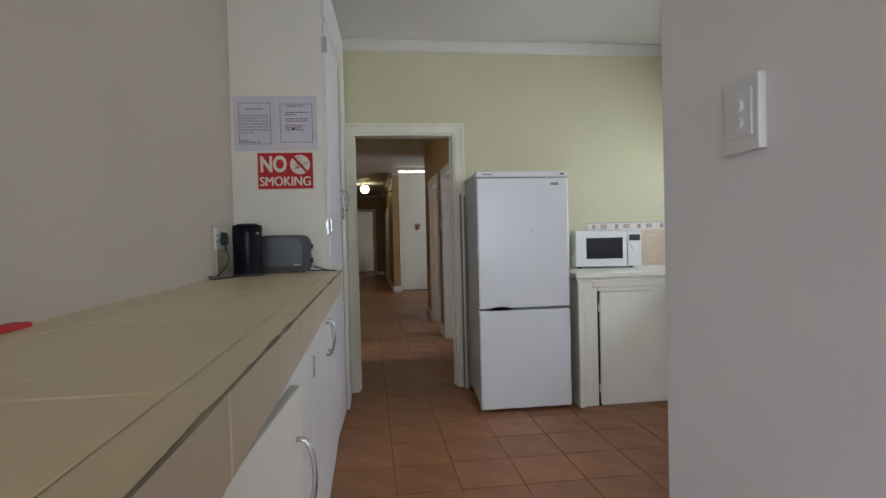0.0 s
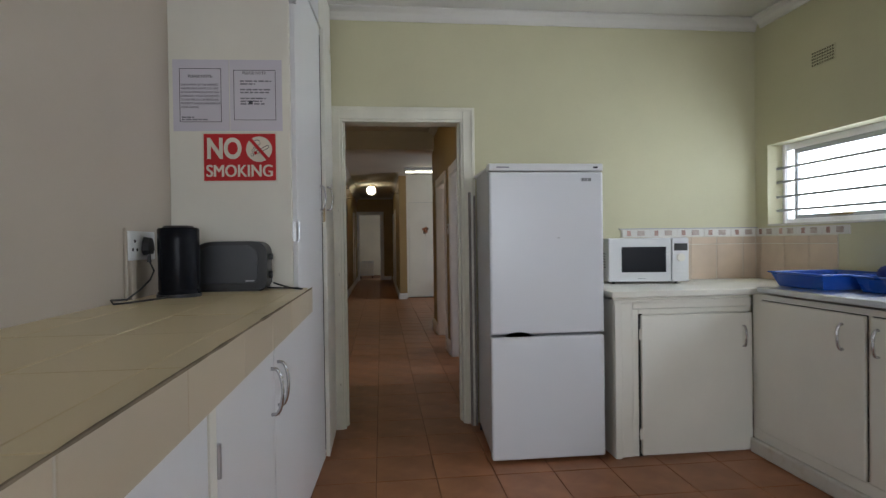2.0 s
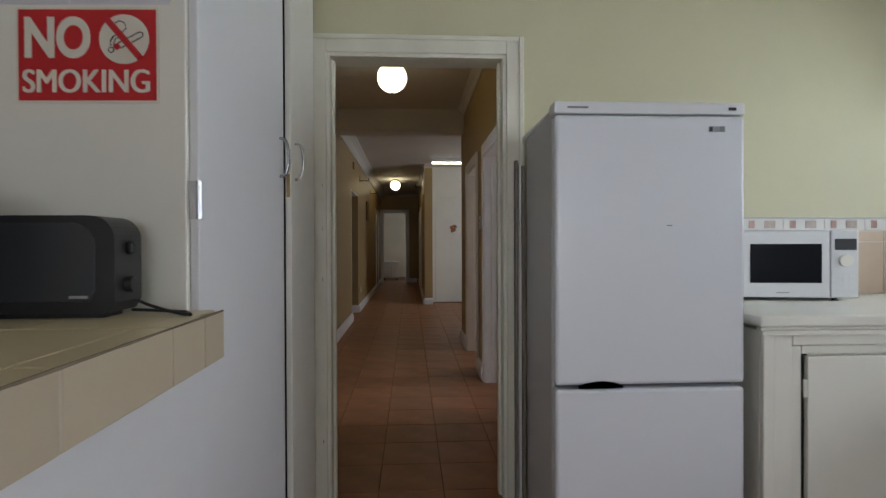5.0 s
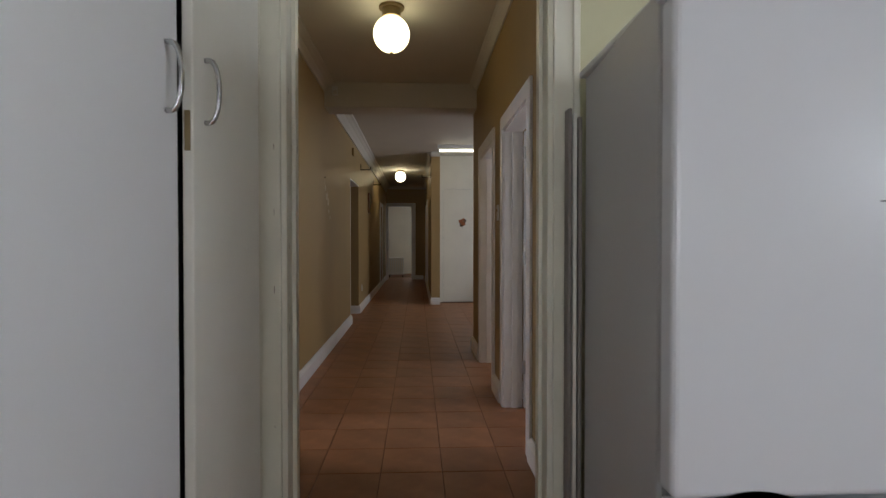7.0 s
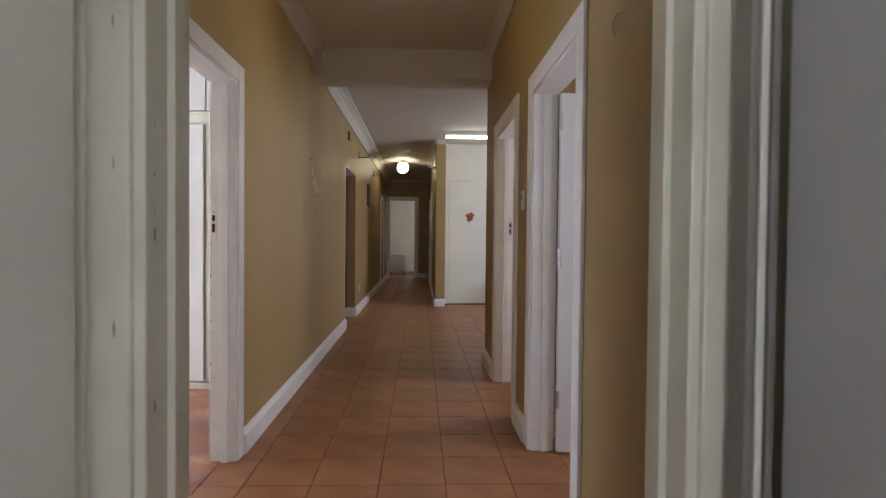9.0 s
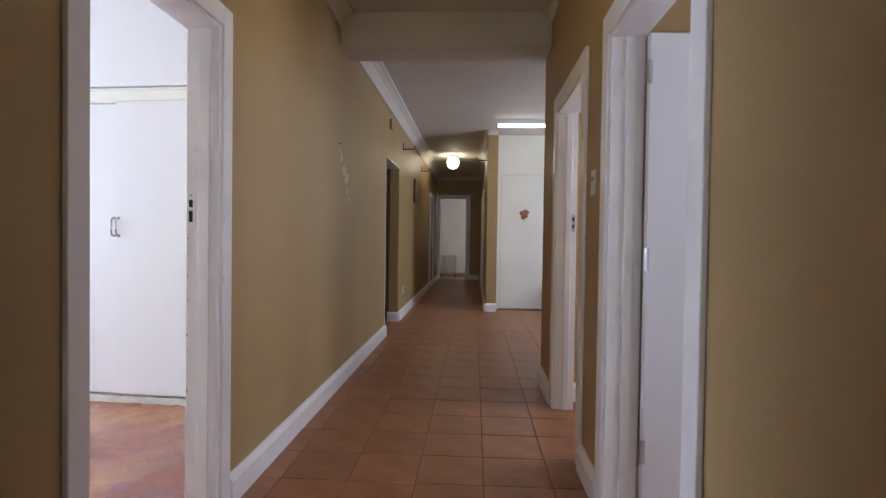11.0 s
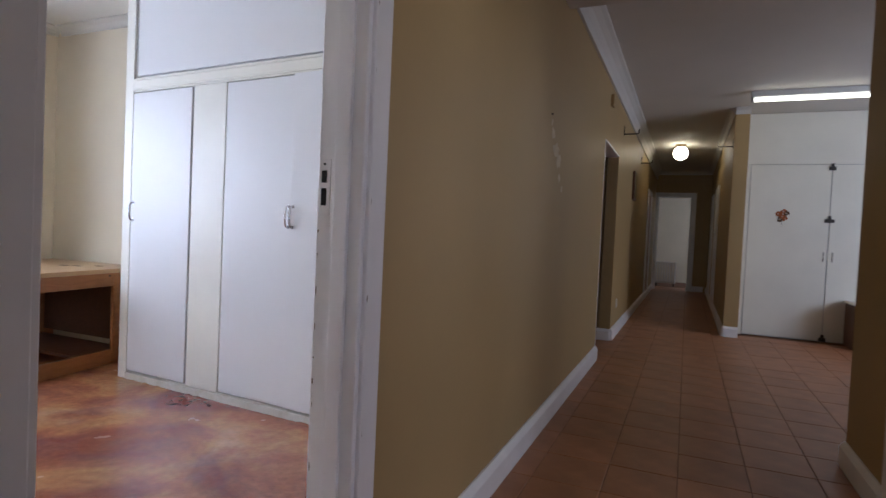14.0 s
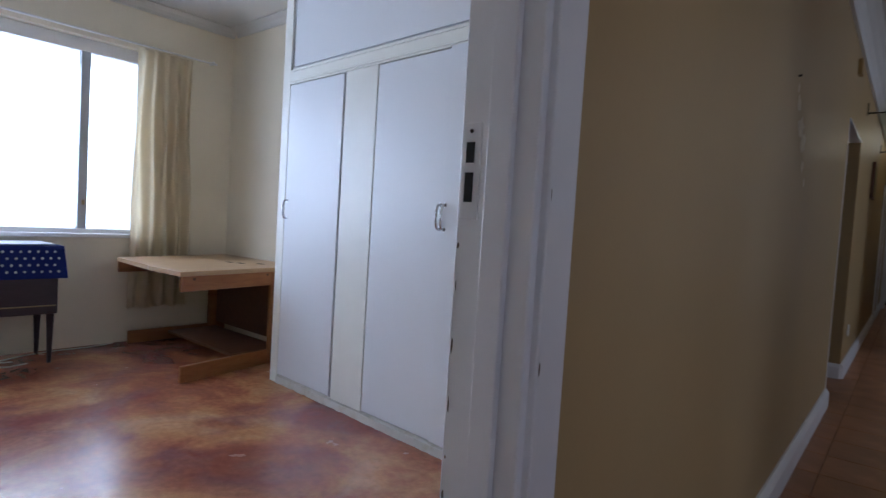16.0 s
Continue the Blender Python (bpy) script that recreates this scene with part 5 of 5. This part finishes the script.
for k in range(8):
    part("fin", boxes((-0.48 + k * 0.062, -0.445 + k * 0.062, 20.12, 20.28, 0.08, 0.62)), M_PLASTIC, heater, bevel=0.012)
part("connecting_pipe", cyl(bmesh.new(), (-0.25, 20.2, 0.14), 0.018, 0.46, "x", 12), M_PLASTIC, heater)
part("connecting_pipe", cyl(bmesh.new(), (-0.25, 20.2, 0.56), 0.018, 0.46, "x", 12), M_PLASTIC, heater)
for x in (-0.45, -0.05):
    part("foot", boxes((x - 0.015, x + 0.015, 20.05, 20.35, 0.0, 0.08)), M_BLACK, heater)

# ---- bedroom: wardrobe ----
WY = 7.505
ward = thing("wardrobe", (-2.0, 7.8, 0), "white built-in wardrobe with flush doors and cream stiles", "wardrobe")
WX0, WX1 = -3.385, CX0 - TL - 0.045
part("body", boxes((WX0, WX1, WY + 0.02, 8.05, 0.0, H - 0.004)), M_BWALL, ward, "cream painted side")
part("stile", boxes((WX0, -3.300, WY, WY + 0.0195, 0.0, H - 0.006)), M_CUPC, ward, bevel=0.002)
part("stile", boxes((-2.690, -2.405, WY, WY + 0.0195, 0.055, 1.966)), M_CUPC, ward, "cream painted stile", bevel=0.002)
part("rail", boxes((-3.30, WX1, WY, WY + 0.0195, 1.968, 2.060)), M_CUPC, ward, "cream painted rail", bevel=0.002)
part("moulding", boxes((-3.30, WX1, WY - 0.008, WY, 1.978, 1.990)), M_CUPC, ward, bevel=0.002)
part("moulding", boxes((-3.262, WX1, WY - 0.010, WY, 2.044, 2.060)), M_CUPC, ward, bevel=0.003)
# plinth with a ragged lower edge
bm = bmesh.new()
prng = random.Random(17)
cols = []
for k in range(61):
    x = -3.30 + (WX1 + 3.30) * k / 60
    low = prng.choice((0.0, 0.0, 0.004, 0.009)) if k % 7 else 0.0
    out = WY - 0.004 - prng.uniform(0, 0.005)
    cols.append([bm.verts.new(p) for p in ((x, out, low), (x, out, 0.046), (x, WY + 0.0195, 0.054), (x, WY + 0.0195, 0.0))])
for p, q in zip(cols, cols[1:]):
    for k in range(4):
        bm.faces.new((p[k], p[(k + 1) % 4], q[(k + 1) % 4], q[k]))
bm.faces.new(cols[0][::-1])
bm.faces.new(cols[-1])
part("plinth", bm, M_PLINTH, ward, "chipped white plinth")
for a, b in ((-3.298, -2.692), (-2.403, -1.17)):
    part("door_gap_shade", boxes((a, b, WY + 0.012, WY + 0.0198, 0.056, 1.966)), M_SHGAP, ward)
for a, b, hx, y in ((-3.288, -2.704, -3.262, 0.004), (-2.390, -1.815, -1.868, 0.004), (-1.850, -1.185, -1.826, 0.016)):
    wd = part("door", boxes((a, b, WY - y, WY - y + 0.016 if y < 0.01 else WY - 0.0045, 0.066, 1.958 if y < 0.01 else 1.966)), M_CUPB, ward, bevel=0.003)
    h = bow_handle((hx, WY - y, 1.158), 0.118, (0, -0.030, 0), wd, M_CHROME, r=0.0065, label="chrome bow handle")
    for z in (1.10, 1.216):
        part("rosette", cyl(bmesh.new(), (hx, WY - y - 0.002, z), 0.010, 0.004, "y", 14), M_CHROME, h)
part("stile", boxes((-1.168, WX1, WY, WY + 0.0195, 0.055, 1.966)), M_CUPC, ward, "cream painted stile", bevel=0.002)
for a, b in ((-3.252, -1.175), (-1.165, WX1 - 0.02)):
    part("upper_door", boxes((a, b, WY - 0.004, WY + 0.016, 2.072, 2.70)), M_CUPB, ward, bevel=0.003)
part("door_gap_shade", boxes((-3.298, WX1, WY + 0.016, WY + 0.0193, 2.061, H - 0.01)), M_SHGAP, ward)
turn(ward, -1.85, WY, -3.85)

# ---- bedroom: desk ----
desk = thing("desk", (-4.17, 7.57, 0), "orange-brown wooden desk with a light laminate top", "desk")
DX0, DX1, DY0, DY1 = -4.72, -3.635, 7.09, 8.10
bm = bmesh.new()
SK = 9.0
skew = pose(DX1 + 0.015, DY0, 0, 0, 0, SK)
far = skew @ Vector((0, 1.05, 0))
outline = [(DX1 + 0.015, DY0), (far.x, far.y), (DX0 - 0.22, far.y), (DX0, DY0 + 0.03), (-4.10, DY0 + 0.0), (-4.04, DY0 - 0.02)]
a = [bm.verts.new((x, y, 0.692)) for x, y in outline]
b = [bm.verts.new((x, y, 0.722)) for x, y in outline]
n = len(outline)
for i in range(n):
    bm.faces.new((a[i], a[(i + 1) % n], b[(i + 1) % n], b[i]))
bm.faces.new(a[::-1])
bm.faces.new(b)
part("desktop", bm, M_WOODL, desk, "light wood laminate top", bevel=0.003)
DY1 = far.y


def skewed(bx):
    bm = boxes(bx)
    bmesh.ops.transform(bm, matrix=skew, verts=bm.verts)
    return bm


part("top_rail", skewed((-0.03, -0.002, 0.012, 0.74, 0.592, 0.6915)), M_WOODM, desk, bevel=0.004)
part("leg", skewed((-0.03, -0.002, 0.742, 0.92, 0.004, 0.6915)), M_WOODM, desk, bevel=0.004)
part("foot_rail", skewed((-0.03, -0.002, 0.03, 0.74, 0.004, 0.112)), M_WOODM, desk, bevel=0.004)
x = -4.93
part("top_rail", boxes((x + 0.12, x + 0.148, DY0 + 0.07, DY1 - 0.17, 0.60, 0.6915)), M_WOODM, desk, bevel=0.004)
part("leg", boxes((x, x + 0.028, DY1 - 0.168, DY1 - 0.01, 0.004, 0.6915)), M_WOODM, desk, bevel=0.004)
part("foot_rail", boxes((x, x + 0.028, DY0 + 0.20, DY1 - 0.17, 0.004, 0.105)), M_WOODM, desk, bevel=0.004)
part("modesty_panel", boxes((x + 0.034, -3.86, DY1 - 0.10, DY1 - 0.08, 0.12, 0.69)), M_WOODD, desk)
part("shelf", boxes((x + 0.034, -3.86, 7.60, DY1 - 0.101, 0.06, 0.08)), M_WOODD, desk)
for (a, b) in ((-4.02, 7.90), (-4.10, 7.78), (-4.20, 7.74)):
    part("paper_clip_hole", boxes((a - 0.035, a + 0.035, b - 0.018, b + 0.018, 0.722, 0.7232)), M_INK, desk)
for y in (0.10, 0.70):
    bm = cyl(bmesh.new(), (0.0, y, 0.672), 0.009, 0.004, "x", 12)
    bmesh.ops.transform(bm, matrix=skew, verts=bm.verts)
    part("screw_cap", bm, M_WOODD, desk)

# ---- bedroom: keyboard cabinet with cloth ----
cab = thing("console_cabinet", (-4.76, 6.1, 0), "dark purple-brown wooden cabinet on tapered legs", "cabinet")
part("case", boxes((-4.955, -4.60, 5.55, 6.60, 0.345, 0.80)), M_ORGAN, cab, bevel=0.006)
part("front_strip", boxes((-4.60, -4.592, 5.58, 6.585, 0.40, 0.408)), M_BRASS, cab)
for x in (-4.63, -4.92):
    for y in (5.62, 6.565):
        part("leg", cyl(bmesh.new(), (x, y, 0.1735), 0.013, 0.343, "z", 12, 0.024), M_ORGAN, cab)
cloth = thing("table_cloth", (-4.76, 6.1, 0.80), "blue white-spotted cloth draped over the dark cabinet", "cloth")
bm = bmesh.new()
NX, NY = 10, 30
X0, X1, Y0, Y1 = -4.955, -4.585, 5.50, 6.62
zt = 0.812
prof = [(X0, zt)] + [(X0 + (X1 - X0) * k / NX, zt + 0.002 * math.sin(k)) for k in range(1, NX + 1)] + [(X1 + 0.008, zt - 0.02 - 0.04 * k) for k in range(6)]
cols = []
for j in range(NY + 1):
    y = Y0 + (Y1 - Y0) * j / NY
    cols.append([bm.verts.new((x + (0.006 * math.sin(y * 26) if k > NX else 0), y + (0.03 * (k - NX) / 6 if (k > NX and j == NY) else 0), z)) for k, (x, z) in enumerate(prof)])
for a, b in zip(cols, cols[1:]):
    for k in range(len(prof) - 1):
        bm.faces.new((a[k], b[k], b[k + 1], a[k + 1]))
bmesh.ops.solidify(bm, geom=bm.faces[:], thickness=0.003)
part("blue_drape", bm, M_CLOTHB, cloth, smooth=False)
part("white_runner", boxes((X0 + 0.01, X1 - 0.03, Y0 + 0.02, Y1 - 0.04, zt + 0.005, zt + 0.012)), M_CLOTHW, cloth, "white folded top cloth", bevel=0.003)
part("end_drape", boxes((X0 + 0.01, X1 + 0.002, Y1 + 0.001, Y1 + 0.006, zt - 0.17, zt)), M_CLOTHB, cloth)
bm = bmesh.new()
for r_ in range(4):
    for c_ in range(22):
        yy = 5.56 + c_ * 0.048 + (0.024 if r_ % 2 else 0)
        if yy < 6.6:
            cyl(bm, (X1 + 0.0165, yy, 0.775 - r_ * 0.045), 0.0085, 0.004, "x", 8)
sp_ = part("white_spots", bm, M_CLOTHW, cloth, "printed white motifs")
sp_["kind"] = "stuff"

for ob in (cab, cloth):
    ob.location.y += 0.11

# ---- bedroom: curtain ----
cur = thing("curtain", (BX + 0.08, 7.515, 0.29), "cream cloth curtain hanging open beside the window", "curtain")
bm = bmesh.new()
NC, NR = 64, 24
grid = []
for r_ in range(NR + 1):
    z = 2.37 - (2.37 - 0.29) * r_ / NR
    sp_w = 1.0 + 0.10 * (r_ / NR)
    row = []
    for c_ in range(NC + 1):
        u = c_ / NC
        y = 7.515 + (u - 0.5) * 0.44 * sp_w
        amp = 0.036 * (0.35 + 0.65 * min(1, r_ / 8))
        x = BX + 0.085 + amp * math.sin(u * 2 * math.pi * 4.5 + 0.6 * math.sin(r_ * 0.25)) + 0.012 * math.sin(u * 31 + r_ * 0.1)
        row.append(bm.verts.new((x, y + 0.006 * math.sin(r_ * 0.4 + u * 9), z + 0.008 * math.sin(u * 14) * (r_ / NR))))
    grid.append(row)
for a, b in zip(grid, grid[1:]):
    for k in range(NC):
        bm.faces.new((a[k], a[k + 1], b[k + 1], b[k]))
bmesh.ops.solidify(bm, geom=bm.faces[:], thickness=0.002)
part("cloth", bm, M_CURT, cur, smooth=True)
rail = thing("curtain_rail", (BX, 7.0, 2.40), "thin white curtain rail over the bedroom window", "curtain rail")
part("rod", tube([(BX + 0.07, 4.8, 2.395), (BX + 0.07, 7.96, 2.395)], 0.008, 10), M_TRIM, rail, smooth=True)
for y in (4.85, 6.3, 7.93):
    part("bracket", boxes((BX + 0.001, BX + 0.075, y - 0.008, y + 0.008, 2.39, 2.415)), M_TRIM, rail)

# cables on the bedroom floor
for pts in ([(-4.97, 7.2, 0.006), (-4.93, 7.0, 0.006), (-4.94, 6.8, 0.006), (-4.9, 6.6, 0.006), (-4.8, 6.4, 0.006), (-4.85, 6.2, 0.006)], [(-4.66, 6.56, 0.006), (-4.62, 6.45, 0.006), (-4.70, 6.3, 0.006), (-4.78, 6.15, 0.006), (-4.7, 6.0, 0.006)], [(-4.75, 6.5, 0.006), (-4.78, 6.4, 0.006), (-4.70, 6.2, 0.006), (-4.72, 6.0, 0.006)]):
    tagged(part("floor_cable", tube(pts, 0.005, 7), M_CABLE, smooth=True), "pale cable lying on the red floor", "cable", "cables on the floor")

# ---- wall tiles over the worktop ----
splash = thing("tile_splashback", (2.4, KY, WT), "peach-beige wall tiles with a mosaic border strip", "wall tiles", "", "structure")
part("grout_bed", boxes((1.93, KX1 - 0.001, KY - 0.006, KY - 0.001, WT, 1.292)), M_PGROUT, splash)
part("grout_bed", boxes((KX1 - 0.006, KX1 - 0.001, 3.30, KY - 0.0065, WT, 1.237), (KX1 - 0.006, KX1 - 0.001, 3.215, KY - 0.0065, 1.2375, 1.292)), M_PGROUT, splash)
part("edge_strip", boxes((1.915, KX1 - 0.001, KY - 0.016, KY - 0.001, 1.2925, 1.299)), M_ALU, splash)
g = 0.0025
xs = [1.93, 2.037, 2.237, 2.437, 2.63, 2.83, KX1 - 0.007]
for x0, x1 in zip(xs, xs[1:]):
    for z0, z1 in ((WT, 1.183), (1.183, 1.235)):
        part("tile", boxes((x0 + g, x1 - g, KY - 0.010, KY - 0.0055, z0 + g, z1 - g)), M_SPLASH, splash, bevel=0.0012, seg=1)
ys = [3.30, 3.52, 3.737, 3.965, KY - 0.011]
for y0, y1 in zip(ys, ys[1:]):
    for z0, z1 in ((WT, 1.183), (1.183, 1.235)):
        part("tile", boxes((KX1 - 0.010, KX1 - 0.0055, y0 + g, y1 - g, z0 + g, z1 - g)), M_SPLASH, splash, bevel=0.0012, seg=1)
x = 1.94
k = 0
while x < KX1 - 0.06:
    bt = part("border_tile", boxes((x, x + 0.196, KY - 0.0095, KY - 0.0055, 1.239, 1.290)) if x + 0.196 < KX1 - 0.012 else boxes((x, KX1 - 0.012, KY - 0.0095, KY - 0.0055, 1.239, 1.290)), M_BORDER, splash)
    part("mosaic", boxes((x + 0.03, x + 0.058, KY - 0.0115, KY - 0.0095, 1.247, 1.283)), M_BORDER_R, bt)
    if x + 0.16 < KX1 - 0.02:
        part("mosaic", boxes((x + 0.105, x + 0.158, KY - 0.0115, KY - 0.0095, 1.247, 1.283)), M_BORDER_G, bt)
    x += 0.2
y = KY - 0.215
while y > 3.2:
    bt = part("border_tile", boxes((KX1 - 0.0095, KX1 - 0.0055, y, y + 0.196, 1.239, 1.290)), M_BORDER, splash)
    part("mosaic", boxes((KX1 - 0.0115, KX1 - 0.0095, y + 0.138, y + 0.166, 1.247, 1.283)), M_BORDER_R, bt)
    part("mosaic", boxes((KX1 - 0.0115, KX1 - 0.0095, y + 0.038, y + 0.091, 1.247, 1.283)), M_BORDER_G, bt)
    y -= 0.2

# ---- floor tiles ----
PX, PY_ = 0.311, 0.330
OX, OYK = 0.234, 6.142
tile_me = []
for v in range(3):
    bm = boxes((0, PX - 0.0045, 0, PY_ - 0.0045, -0.008, 0.0))
    bmesh.ops.bevel(bm, geom=[e for e in bm.edges if all(w.co.z > -0.001 for w in e.verts)], offset=0.002, segments=1, affect="EDGES")
    me = bpy.data.meshes.new("floor_tile")
    bm.to_mesh(me)
    bm.free()
    me.materials.append(M_TILE)
    tile_me.append(me)
rng = random.Random(21)
rest = bmesh.new()


def lay(i, j, near):
    x, y = OX + i * PX + 0.003, OYK + j * PY_ + 0.003
    dz = rng.uniform(-0.0012, 0.0)
    if near:
        ob = new("floor_tile", tile_me[rng.randrange(3)])
        ob.location = (x, y, dz)
        ob.parent = tiled_floor
    else:
        box(rest, x, x + PX - 0.0045, y, y + PY_ - 0.0045, -0.008, dz)


for j in range(-26, 42):
    for i in range(-4, 13):
        x, y = OX + i * PX, OYK + j * PY_
        cx, cy = x + PX / 2, y + PY_ / 2
        if cy < KY:
            if not (-0.10 < cx < 2.5 and -2.2 < cy):
                continue
        elif cy < KY + T:
            if not (-0.1 < cx < 0.95):
                continue
        elif cy < 8.3:
            if not (CX0 - 0.2 < cx < CX1 + 0.1) and not (CX1 < cx < 2.4 and 5.2 < cy < 8.2):
                continue
        elif cy < 12.9:
            if not (CX0 - 0.3 < cx < 2.9):
                continue
        elif not (CX0 - 0.2 < cx < 0.85):
            continue
        lay(i, j, (cy < 10.6 and cx < 1.2 and cy > 0.9) or (1.2 <= cx < 2.4 and 1.8 < cy < KY))
r_ob = part("distant_tiles", rest, M_TILE, tiled_floor, "terracotta tiles farther off")
r_ob["kind"] = "stuff"
